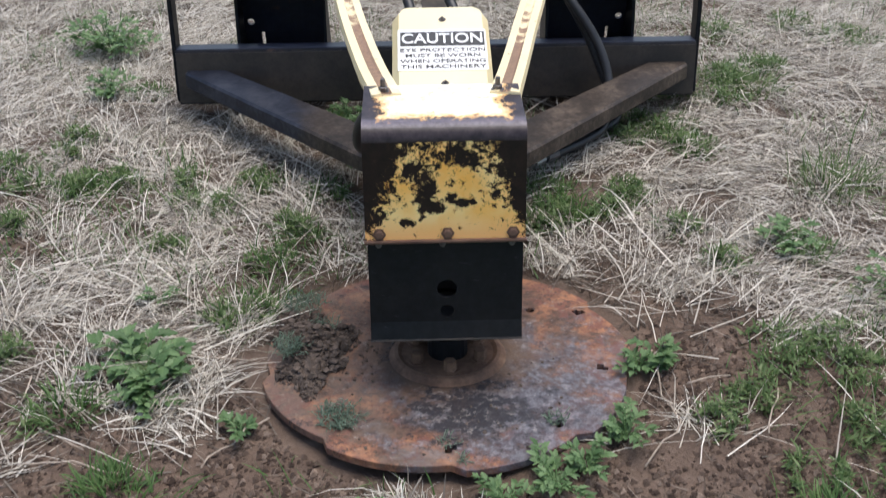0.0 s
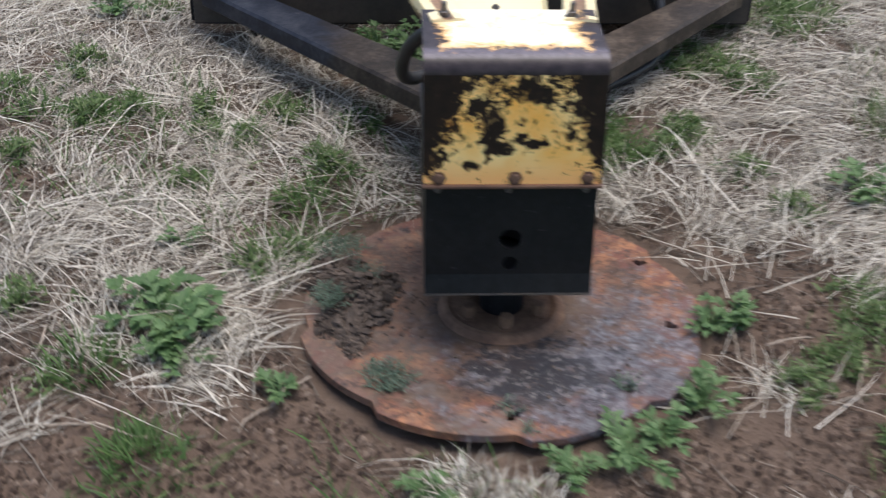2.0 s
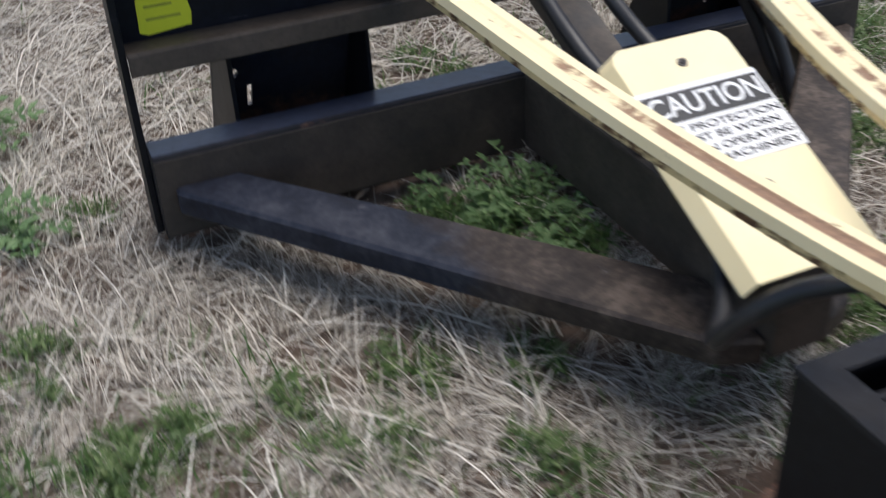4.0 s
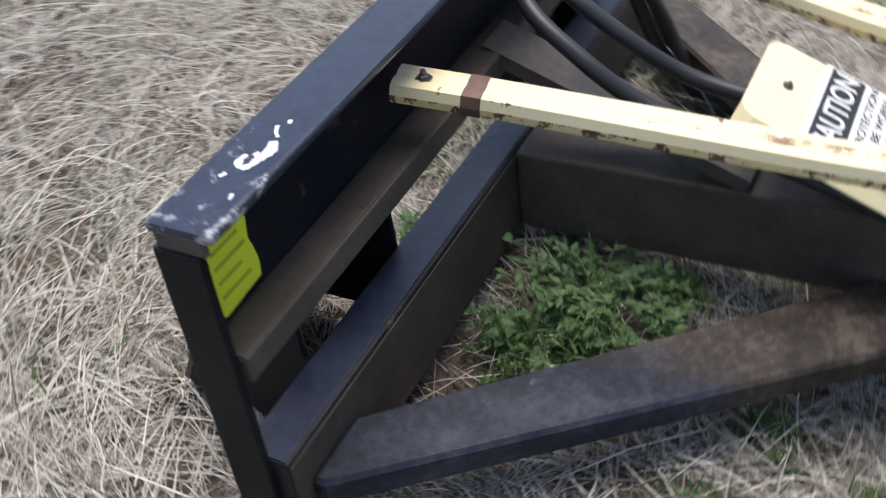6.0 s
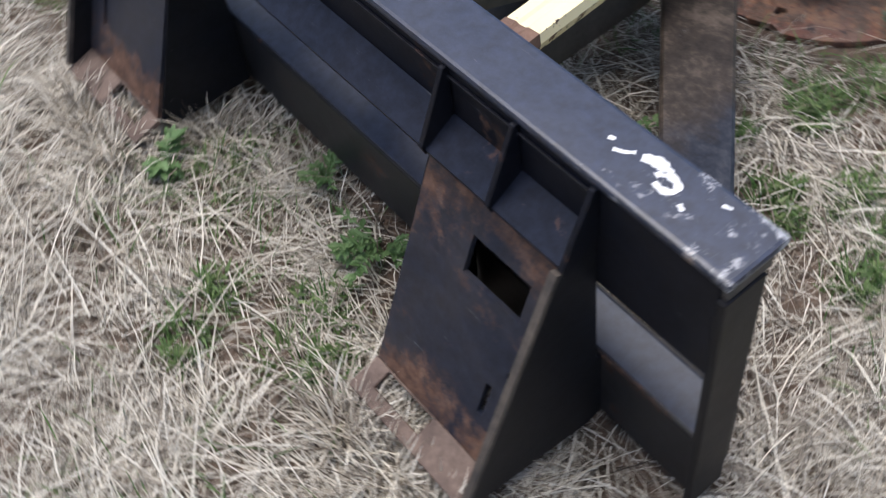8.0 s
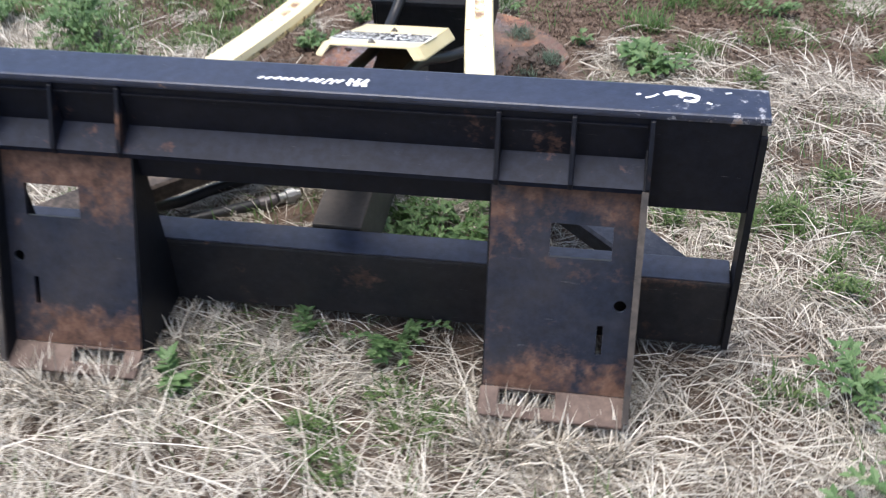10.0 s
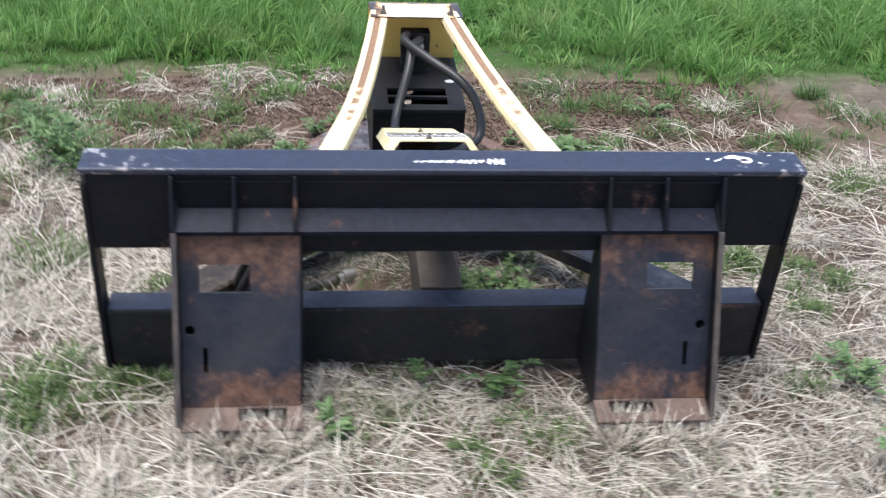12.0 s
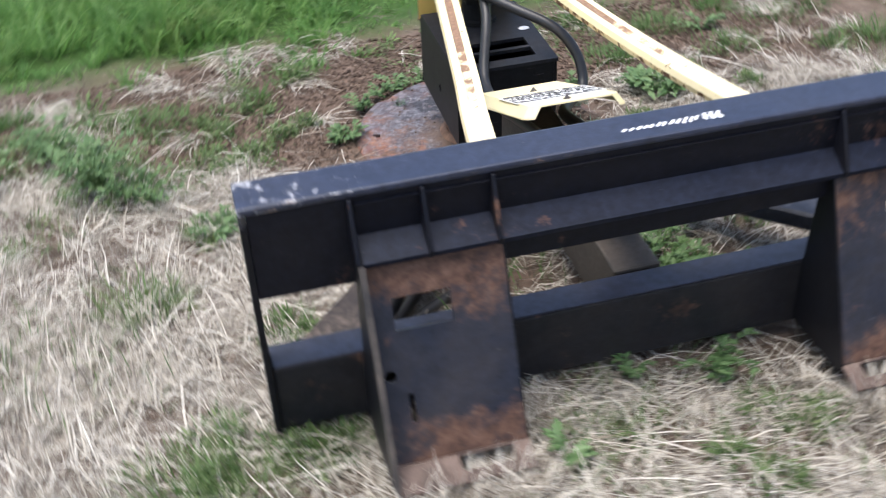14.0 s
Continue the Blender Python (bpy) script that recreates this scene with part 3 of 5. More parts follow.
def mount_plate(side):
    """side: -1 or 1. Own x runs outwards, y up along the plate, from its upper edge."""
    m = Matrix.Translation((0, 1.045, 0.566)) @ Matrix.Rotation(LEAN, 4, "X") @ Matrix.Rotation(radians(90), 4, "X")
    fx = lambda a, b: tuple(sorted((side * a, side * b)))  # noqa: E731
    out = rect(*fx(0.322, 0.572), -0.39, 0.0)
    holes = [rect(*fx(0.425, 0.53), -0.142, -0.082), ring(side * 0.551, -0.222, 0.011, 12), rect(*fx(0.515, 0.525), -0.315, -0.26)]
    base = part("mount_plate", plate(out, holes, 0.009, m), MAT["mount"], saw, "leaning mounting plate, black paint worn to rust")
    # foot: bent back a little more, with a slot
    fm = m @ Matrix.Translation((0, -0.39, 0)) @ Matrix.Rotation(radians(50), 4, "X")
    part("foot", plate(rect(*fx(0.318, 0.572), -0.058, 0.0), [rect(*fx(0.352, 0.452), -0.034, -0.004)], 0.011, fm, 0.0015), MAT["foot"], base, "rust-brown slotted foot lip")
    # outer flange and its rolled edge
    px = side * 0.575
    om = Matrix.Translation((px - 0.005, 0, 0)) @ Matrix(((0, 0, 1, 0), (1, 0, 0, 0), (0, 1, 0, 0), (0, 0, 0, 1)))
    part("side_flange", plate([(1.022, 0.615), (1.076, 0.566), (1.25, 0.2), (1.242, 0.188), (1.04, 0.158), (1.014, 0.165), (0.985, 0.30), (1.02, 0.32)], [], 0.009, om, 0.001), MAT["black"], base)
    part("rim_edge", sweep([Vector((px, 1.0785, 0.569)), Vector((px, 1.2535, 0.201))], rect(-0.0055, 0.0055, -0.004, 0.004)), MAT["rim_edge"], base, "worn grey edge of the outer flange")
    im = Matrix.Translation((side * 0.322 - 0.0045, 0, 0)) @ Matrix(((0, 0, 1, 0), (1, 0, 0, 0), (0, 1, 0, 0), (0, 0, 0, 1)))
    part("inner_gusset", plate([(1.022, 0.56), (1.05, 0.555), (1.20, 0.20), (1.185, 0.18), (1.02, 0.18), (1.013, 0.30)], [], 0.008, im, 0.001), MAT["black"], base)
    for x in (0.33, 0.453, 0.578):
        gm = Matrix.Translation((side * x - 0.004, 0, 0)) @ Matrix(((0, 0, 1, 0), (1, 0, 0, 0), (0, 1, 0, 0), (0, 0, 0, 1)))
        part("rib", plate([(1.0205, 0.673), (1.028, 0.673), (1.075, 0.572), (1.07, 0.556), (1.0205, 0.592)], [], 0.008, gm, 0.001), MAT["web"], base)
    # latch hole: a near-black disc on the plate paints the hole's shade
    part("latch_hole", lathe([(0.011, 0), (0.011, 0.004)], 12, m @ Matrix.Translation((side * 0.551, -0.355, 0.0085))), MAT["hole"], base)


mount_plate(-1)
mount_plate(1)


# arms of the V
def arm(side):
    plan = [(0.718, 0.935), (0.605, 0.935), (0.05, 0.355), (0.05, 0.2), (0.115, 0.225), (0.718, 0.915)]
    bm = plate([(side * x, y) for x, y in plan], [], 0.047, None, 0.006)
    for v in bm.verts:
        v.co.z += 0.266 + (v.co.y - 0.94) * 0.09 - 0.047
    part("support_arm", bm, MAT["arm"], saw, "flat steel arm with worn blue-black paint and soil")


arm(-1)
arm(1)
part("center_beam", box(-0.05, 0.05, 0.19, 0.9355, 0.172, 0.323, 0.006), MAT["beam"], saw, "brown soil-filmed centre beam")
part("center_strut", sweep([Vector((0, 0.985, 0.50)), Vector((0, 0.56, 0.33))], rect(-0.043, 0.043, -0.012, 0.012)), MAT["strut"], saw, "flat steel strut, bare and worn")

# yellow brace bars: crushed pipe, flat at the ends
PROF = [(-0.027, -0.017), (0.027, -0.017), (0.030, -0.004), (0.027, 0.011), (0.010, 0.0125), (0.005, 0.010), (-0.005, 0.010), (-0.010, 0.0125), (-0.027, 0.011), (-0.030, -0.004)]
BAR_Y = (-0.235, -0.16, -0.04, 0.104, 0.256, 0.408, 0.559, 0.711, 0.863, 0.985)
BARS = {
    -1: ((-0.117, -0.129, -0.148, -0.169, -0.191, -0.212, -0.232, -0.254, -0.277, -0.298), (0.503, 0.503, 0.502, 0.505, 0.513, 0.525, 0.541, 0.56, 0.579, 0.594)),
    1: ((0.096, 0.106, 0.123, 0.145, 0.17, 0.197, 0.228, 0.257, 0.285, 0.31), (0.503, 0.497, 0.485, 0.478, 0.48, 0.492, 0.513, 0.541, 0.572, 0.596)),
}
for side, (bar_x, bar_z) in BARS.items():
    pts = smoothed(list(zip(bar_x, BAR_Y, bar_z)), 5)
    bar = part("brace_bar", sweep(pts, PROF, colours=[2, 2, 0, 0, 1, 1, 1, 0, 0, 2]), [MAT["bar"], MAT["groove"], MAT["baredge"]], saw, "bleached yellow brace bar with rusty groove")
    part("bolt", hexbolt(0.008, 0.006, 0.006, Matrix.Translation((side * 0.292, 0.945, bar_z[8] + 0.021))), MAT["bolt"], bar)
    part("weld_band", sweep(pts[40:42], [(a * 1.03, b * 1.08) for a, b in PROF]), MAT["lip"], bar, "rust-brown band across the bar")

# guard over the drive, sloping up to the frame
GM = Matrix(((1.03, 0, 0, 0.0), (0, 0.911, -0.413, 0.176), (0, 0.413, 0.911, 0.327), (0, 0, 0, 1)))
gbm = bmesh.new()
gx = (-0.115, -0.099, 0.099, 0.115)
gz = (-0.024, 0.0, 0.0, -0.024)
rows = []
for v, inset in ((0.0, 0.0), (0.21, 0.0), (0.408, 0.0), (0.424, 0.007), (0.432, 0.02)):
    rows.append([gbm.verts.new((math.copysign(abs(x) - inset, x), v, z)) for x, z in zip(gx, gz)])
for a, b in zip(rows, rows[1:]):
    for j in range(3):
        gbm.faces.new((a[j], a[j + 1], b[j + 1], b[j]))
got = bmesh.ops.extrude_face_region(gbm, geom=gbm.faces[:])
bmesh.ops.translate(gbm, vec=(0, 0, -0.003), verts=[g for g in got["geom"] if isinstance(g, bmesh.types.BMVert)])
bmesh.ops.transform(gbm, matrix=GM, verts=gbm.verts)
guard = part("drive_guard", gbm, MAT["guard"], saw, "cream yellow sheet guard with caution label")
for v in (0.382, 0.14):
    part("stud", hexbolt(0.006, 0.004, 0.003, GM @ Matrix.Translation((0.004, v, 0))), MAT["bolt"], guard)
part("label_sheet", plate(rect(-0.102, 0.104, 0.187, 0.342), [], 0.0006, GM @ Matrix.Translation((0, 0, 0.0004))), MAT["white"], guard, "white caution label")
part("label_band", plate(rect(-0.096, 0.1, 0.278, 0.332), [], 0.0006, GM @ Matrix.Translation((0, 0, 0.0012))), MAT["ink"], guard)
part("lettering", lettering("CAUTION", 0.052, GM @ Matrix.Translation((0.002, 0.3045, 0.0022)), 0.188), MAT["white"], guard)
for line, v in (("EYE PROTECTION", 0.262), ("MUST BE WORN", 0.2415), ("WHEN OPERATING", 0.2205), ("THIS MACHINERY", 0.200)):
    part("lettering", lettering(line, 0.0185, GM @ Matrix.Translation((0.002, v, 0.0014)), 0.172 if line[1] == "U" else 0.196), MAT["ink"], guard)

# saw head: open-topped black box
bx0, bx1, by0, by1 = HX - 0.139, HX + 0.139, -0.364, 0.034
swap = Matrix(((1, 0, 0, 0), (0, 0, 1, 0), (0, 1, 0, 0), (0, 0, 0, 1)))
hbox = part("head_front", plate([(bx0, 0.119), (bx1, 0.119), (bx1, 0.289), (bx0, 0.289)], [ring(HX + 0.002, 0.184, 0.0185, 20), ring(HX + 0.002, 0.139, 0.013, 16)], 0.008, Matrix.Translation((0, by0, 0)) @ swap), MAT["box"], saw, "black box front with two round holes")
part("front_lip", sweep([Vector((bx0, by0 + 0.004, 0.102)), Vector((bx1, by0 + 0.004, 0.102))], [(0.0, 0.019), (0.004, 0.017), (0.011, -0.0175), (0.007, -0.0185), (-0.004, 0.015)]), MAT["box"], hbox)
part("lip_edge", box(bx0 - 0.001, bx1 + 0.001, by0 - 0.008, by0 - 0.0035, 0.0822, 0.0855, 0.0008), MAT["strut"], hbox, "bare metal edge")
for x in (bx0 + 0.02, HX - 0.005, bx1 - 0.02):
    part("screw", hexbolt(0.004, 0.003, 0, Matrix.Translation((x, by0, 0.274)) @ Matrix.Rotation(radians(90), 4, "X")), MAT["bolt"], hbox)
for x in (bx0, bx1 - 0.008):
    yz = Matrix(((0, 0, 1, 0), (1, 0, 0, 0), (0, 1, 0, 0), (0, 0, 0, 1)))
    part("head_side", plate([(by0 + 0.008, 0.086), (by1, 0.086), (by1, 0.302), (by0 + 0.008, 0.302)], [ring(-0.155, 0.17, 0.012, 12)], 0.008, Matrix.Translation((x, 0, 0)) @ yz), MAT["box"], saw)
part("head_back", box(bx0 + 0.008, bx1 - 0.008, by1 - 0.01, by1 - 0.002, 0.095, 0.302, 0.001), MAT["box"], saw)
top = part("head_top", plate(rect(bx0 - 0.002, bx1 + 0.002, by0 + 0.03, by1 + 0.002), [rect(bx0 + 0.048, bx1 - 0.048, -0.108, -0.06), rect(bx0 + 0.048, bx1 - 0.048, -0.048, 0.0)], 0.010, Matrix.Translation((0, 0, 0.304))), MAT["rim"], saw, "dusty black top plate with two slots")
part("paint_spot", lathe([(0.012, 0), (0.011, 0.0012)], 11, Matrix.Translation((bx0 + 0.03, -0.158, 0.3142)) @ Matrix.Diagonal((1.3, 0.9, 1, 1))), MAT["chalk"], top)
# unseen plate added to shut out light from below, keeping the front holes dark
part("head_floor", plate(rect(bx0 + 0.009, bx1 - 0.009, by0 + 0.009, by1 - 0.011), [ring(HX, -0.24, 0.04, 20)], 0.006, Matrix.Translation((0, 0, 0.1))), MAT["box"], saw)

# motor under the cover
motor = part("hydraulic_motor", join(lathe([(0.055, 0), (0.055, 0.012), (0.042, 0.014), (0.042, 0.10), (0.038, 0.108)], 20, Matrix.Translation((HX, -0.255, 0.3145))), box(HX - 0.045, HX + 0.045, -0.25, -0.2, 0.385, 0.455, 0.005)), MAT["box"], saw, "black hydraulic motor")
for x, z in ((HX + 0.03, 0.452), (HX - 0.012, 0.436)):
    part("port", lathe([(0.014, 0), (0.014, 0.016), (0.011, 0.018), (0.011, 0.034)], 6, Matrix.Translation((x, -0.2, z - 0.02)) @ Matrix.Rotation(radians(-78), 4, "X")), MAT["zinc"], motor)

# cover: sheet folded over the motor
cbm = bmesh.new()
bend = [radians(a) for a in np.linspace(0, 83, 13)]
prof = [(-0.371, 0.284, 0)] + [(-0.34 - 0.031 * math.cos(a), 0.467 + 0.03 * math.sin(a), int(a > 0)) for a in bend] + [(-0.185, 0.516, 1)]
inn = [(-0.3655, 0.284)] + [(-0.34 - 0.0255 * math.cos(a), 0.467 + 0.0245 * math.sin(a)) for a in bend] + [(-0.185, 0.5105)]
cx0, cx1 = HX - 0.142, HX + 0.142
A = [[cbm.verts.new((x, y, z)) for x in (cx0, cx1)] for y, z, k in prof]
B = [[cbm.verts.new((x, y, z)) for x in (cx0, cx1)] for y, z in inn]
for i in range(len(prof) - 1):
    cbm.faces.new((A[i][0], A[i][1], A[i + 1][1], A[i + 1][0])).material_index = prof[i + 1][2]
    cbm.faces.new((B[i][0], B[i + 1][0], B[i + 1][1], B[i][1])).material_index = 2
    for s in (0, 1):
        cbm.faces.new((A[i][s], A[i + 1][s], B[i + 1][s], B[i][s])).material_index = 3
cbm.faces.new((A[0][0], B[0][0], B[0][1], A[0][1])).material_index = 3
cbm.faces.new((A[-1][0], A[-1][1], B[-1][1], B[-1][0])).material_index = 3
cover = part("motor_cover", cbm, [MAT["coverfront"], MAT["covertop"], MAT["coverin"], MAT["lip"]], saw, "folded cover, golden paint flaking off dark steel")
part("cover_lip", box(cx0 - 0.002, cx1 + 0.002, -0.379, -0.3645, 0.2815, 0.2865, 0.0012), MAT["lip"], cover, "rusty bottom lip")
for x in (cx0 + 0.025, HX + 0.004, cx1 - 0.022):
    part("bolt", hexbolt(0.008, 0.005, 0, Matrix.Translation((x, -0.3712, 0.2975)) @ Matrix.Rotation(radians(90), 4, "X")), MAT["lip"], cover)
for x in (HX - 0.106, HX + 0.102):
    part("top_bolt", hexbolt(0.0085, 0.01, 0.014, Matrix.Translation((x, -0.214, 0.5125)) @ Matrix.Rotation(radians(9), 4, "X")), MAT["bolt"], cover, "grey bolt and nut on the cover")

# saw disc with nine stepped teeth and pockets
DX, DY, DR = -0.012, -0.226, 0.366
DROOP = 0.05  # the disc dips towards its fore edge
rim, pockets = [], []
for k in range(9):
    a0 = radians(29 - 40 * k)
    for i in range(10):
        a = a0 - radians(4 * i)
        r = DR + 0.005 - 0.017 * (1 - i / 9) ** 2
        rim.append((DX + r * math.cos(a), DY + r * math.sin(a)))
    c, s, r = math.cos(a0), math.sin(a0), 0.309 + (0.018 if k == 0 else 0)
    shape = [(-0.011, -0.010), (0.011, -0.010), (0.011, 0.002), (0.002, 0.003), (0.002, 0.011), (-0.011, 0.011)]
    pockets.append([(DX + (r + u) * c - w * s, DY + (r + u) * s + w * c) for u, w in shape])
SHEAR = Matrix(((1, 0, 0, 0), (0, 1, 0, 0), (0, DROOP, 1, 0), (0, 0, 0, 1)))
disc = part("saw_disc", plate(rim, [*pockets, ring(DX + 0.183, DY + 0.17, 0.009, 10), ring(DX + 0.12, DY + 0.2, 0.009, 10)], 0.015, SHEAR @ Matrix.Translation((0, 0, -0.033)), 0.0012), MAT["disc"], saw, "round rusty saw disc with notched teeth pockets")
part("hub_ring", lathe([(0.118, 0), (0.115, 0.004), (0.107, 0.011), (0.10, 0.013), (0.092, 0.009), (0.05, 0.009)], 40, SHEAR @ Matrix.Translation((DX, DY, -0.0185))), MAT["hub"], disc, "soil-caked hub")
part("spindle", lathe([(0.04, 0), (0.04, 0.05), (0.03, 0.052), (0.03, 0.13)], 20, Matrix.Translation((DX, DY, -0.03))), MAT["box"], disc)
for k in range(6):
    a = radians(-88 + 60 * k)
    part("hub_bolt", hexbolt(0.0125, 0.022, 0, SHEAR @ Matrix.Translation((DX + 0.072 * math.cos(a), DY + 0.072 * math.sin(a), -0.0095))), MAT["hub"], disc)


# hoses
def hose(points, r=0.0135):
    prof = [(r * math.cos(2 * math.pi * i / 10), r * math.sin(2 * math.pi * i / 10)) for i in range(10)]
    return part("hydraulic_hose", sweep(smoothed(points, 8), prof, up=(0.13, 0.21, 0.97)), MAT["rubber"], saw, "black rubber hydraulic hose", True)


hose([(HX + 0.03, -0.19, 0.455), (0.02, -0.13, 0.46), (-0.05, -0.03, 0.445), (-0.14, 0.05, 0.41), (-0.185, 0.10, 0.35), (-0.185, 0.15, 0.285), (-0.12, 0.22, 0.28), (-0.06, 0.35, 0.335), (-0.055, 0.55, 0.40), (-0.07, 0.70, 0.46), (-0.09, 0.80, 0.54), (-0.05, 0.90, 0.60), (0.10, 0.955, 0.615), (0.27, 0.95, 0.58), (0.35, 0.90, 0.48), (0.42, 0.88, 0.36), (0.47, 0.85, 0.24), (0.50, 0.80, 0.155), (0.455, 0.75, 0.125), (0.383, 0.71, 0.122), (0.29, 0.65, 0.115), (0.235, 0.612, 0.11)])
hose([(HX - 0.012, -0.19, 0.44), (0.0, -0.12, 0.44), (0.015, -0.05, 0.40), (0.055, 0.06, 0.30), (0.06, 0.2, 0.30), (0.06, 0.35, 0.345), (0.065, 0.55, 0.41), (0.05, 0.68, 0.45), (0.015, 0.78, 0.53), (0.02, 0.88, 0.60), (0.12, 0.94, 0.585), (0.29, 0.935, 0.55), (0.375, 0.875, 0.45), (0.45, 0.845, 0.33), (0.475, 0.80, 0.22), (0.445, 0.70, 0.15), (0.39, 0.63, 0.135), (0.31, 0.56, 0.126), (0.262, 0.523, 0.122)])
for at, way in (((0.264, 0.525, 0.122), (-0.77, -0.63, -0.06)), ((0.238, 0.614, 0.11), (-0.83, -0.55, -0.02))):
    m = Matrix.Translation(at) @ Vector(way).to_track_quat("Z", "Y").to_matrix().to_4x4()
    fitting = part("hose_fitting", lathe([(0.013, 0), (0.013, 0.02), (0.018, 0.022), (0.018, 0.042), (0.012, 0.044), (0.012, 0.055)], 12, m), MAT["zinc"], saw, "zinc hose coupling")
    part("crimp_sleeve", lathe([(0.0145, -0.045), (0.017, -0.043), (0.017, -0.004), (0.0145, -0.002)], 14, m), MAT["bolt"], fitting)

# yellow decal inside the channel, near one end
dm = Matrix(((1.14, 0, 0, -0.714), (0, 0, -1, 1.0075), (0, 1, 0, 0.514), (0, 0, 0, 1)))
out = [(0.0, 0.0), (0.012, -0.006), (0.075, 0.0), (0.078, 0.02), (0.074, 0.045), (0.07, 0.06), (0.074, 0.09), (0.078, 0.125), (0.06, 0.142), (0.02, 0.142), (0.0, 0.128), (0.003, 0.095), (0.008, 0.075), (0.002, 0.05)]
decal = part("warning_decal", plate(out, [], 0.0008, dm), MAT["decal"], saw, "yellow warning decal with faded print")
for k, w in enumerate((0.05, 0.04, 0.052, 0.045, 0.05)):
    part("print_line", plate(rect(0.012, 0.012 + w, 0.018 + 0.021 * k, 0.0225 + 0.021 * k), [], 0.0005, dm @ Matrix.Translation((0, 0, 0.001))), MAT["decalprint"], decal)

# white paint marks on the top plate
rng = random.Random(4)


def stroke(points, w, z=0.6883):
    """A brushed mark: a thin strip of uneven width along the points."""
    pts = smoothed([(x, y, z) for x, y in points], 4)
    out, back = [], []
    for i, p in enumerate(pts):
        way = (pts[min(i + 1, len(pts) - 1)] - pts[max(i - 1, 0)]).normalized()
        k = w / 2 * rng.uniform(0.6, 1.25)
        out.append((p.x - way.y * k, p.y + way.x * k))
        back.append((p.x + way.y * k, p.y - way.x * k))
    bm = bmesh.new()
    rows = [[bm.verts.new((*q, zz)) for q in (a, b) for zz in (z, z + 0.0005)] for a, b in zip(out, back)]
    for r, q in zip(rows, rows[1:]):
        for j, k in ((0, 2), (1, 0), (3, 1), (2, 3)):
            bm.faces.new((r[j], r[k], q[k], q[j]))
    part("paint_mark", bm, MAT["chalk"], saw)


stroke([(-0.632 + 0.014 * math.cos(a), 0.977 + 0.0095 * math.sin(a)) for a in np.linspace(0.9, 6.3, 9)], 0.0085)
stroke([(-0.626, 0.967), (-0.612, 0.963), (-0.6, 0.966), (-0.592, 0.97)], 0.013)
stroke([(-0.583, 0.97), (-0.574, 0.978), (-0.563, 0.983)], 0.005)
stroke([(-0.555, 0.972), (-0.548, 0.975)], 0.006)
stroke([(-0.668, 0.991), (-0.66, 0.987)], 0.005)
stroke([(-0.70, 0.955), (-0.69, 0.958)], 0.004)
# a hand-brushed line of illegible strokes
for x, h in ((-0.104, 0.013), (-0.09, 0.013), (-0.077, 0.012)):
    stroke([(x, 0.99 - h), (x + 0.004, 0.99), (x + 0.003, 0.99 + h * 0.8)], 0.008)
stroke([(-0.102, 0.98), (-0.09, 0.995), (-0.078, 0.984)], 0.005)
x = -0.06
while x < 0.085:
    h = 0.009 - 0.05 * (x + 0.06) * 0.6
    w = rng.uniform(0.006, 0.011)
    if rng.random() < 0.95:
        stroke([(x - 0.003, 0.99 - h * rng.uniform(0.5, 1.0)), (x + w * 0.5, 0.99 + h * rng.uniform(-0.2, 0.2)), (x + w, 0.99 + h * rng.uniform(0.4, 1.0))], 0.0054)
    x += w + rng.uniform(0.002, 0.007)


# ---- plants ----
gen = np.random.default_rng(11)


def ribbons(name, x, y, heading, length, rise, bend, width, mat, lift=0.0, segs=3, wander=0.0):
    """Blades as tapering ribbons: each starts at x, y, leaves the ground at the angle rise and bends by bend along its length."""
    n = len(x)
    z = height(x, y) + lift
    t = np.linspace(0, 1, segs + 1)
    px, py, pz = x.copy(), y.copy(), z.copy()
    pts = [np.stack([px, py, pz], 1)]
    head = heading.copy()
    for k in range(segs):
        a = rise + bend * (k + 0.5) / segs
        step = length / segs
        head = head + wander * gen.normal(size=n)
        px = px + step * np.cos(a) * np.cos(head)
        py = py + step * np.cos(a) * np.sin(head)
        pz = np.maximum(pz + step * np.sin(a), height(px, py) + 0.003)
        pts.append(np.stack([px, py, pz], 1))
    tilt = gen.normal(0, 0.5, n)
    side = np.stack([-np.sin(heading), np.cos(heading), np.sin(tilt)], 1)
    side /= np.linalg.norm(side, axis=1)[:, None]
    verts = []
    for k in range(segs):
        w = (width * (1 - 0.75 * t[k] ** 1.5) / 2)[:, None]
        verts += [pts[k] - side * w, pts[k] + side * w]
    verts.append(pts[segs])
    v = np.stack(verts, 1).reshape(-1, 3)
    per = 2 * segs + 1
    base = (np.arange(n) * per)[:, None]
    quads = np.concatenate([base + np.array([2 * k, 2 * k + 1, 2 * k + 3, 2 * k + 2]) for k in range(segs - 1)], 1).reshape(n, segs - 1, 4)
    tri = base + np.array([2 * segs - 2, 2 * segs - 1, 2 * segs])
    idx = np.concatenate([quads.reshape(n, -1), tri], 1).ravel()
    tot = np.tile(np.r_[np.full(segs - 1, 4), 3], n)
    me = bpy.data.meshes.new(name)
    me.vertices.add(len(v))
    me.vertices.foreach_set("co", v.ravel())
    me.loops.add(len(idx))
    me.loops.foreach_set("vertex_index", idx.astype(np.int32))
    me.polygons.add(len(tot))
    me.polygons.foreach_set("loop_start", np.r_[0, np.cumsum(tot)[:-1]].astype(np.int32))
    me.materials.append(mat)
    me.update(calc_edges=True)
    return new(name, me)


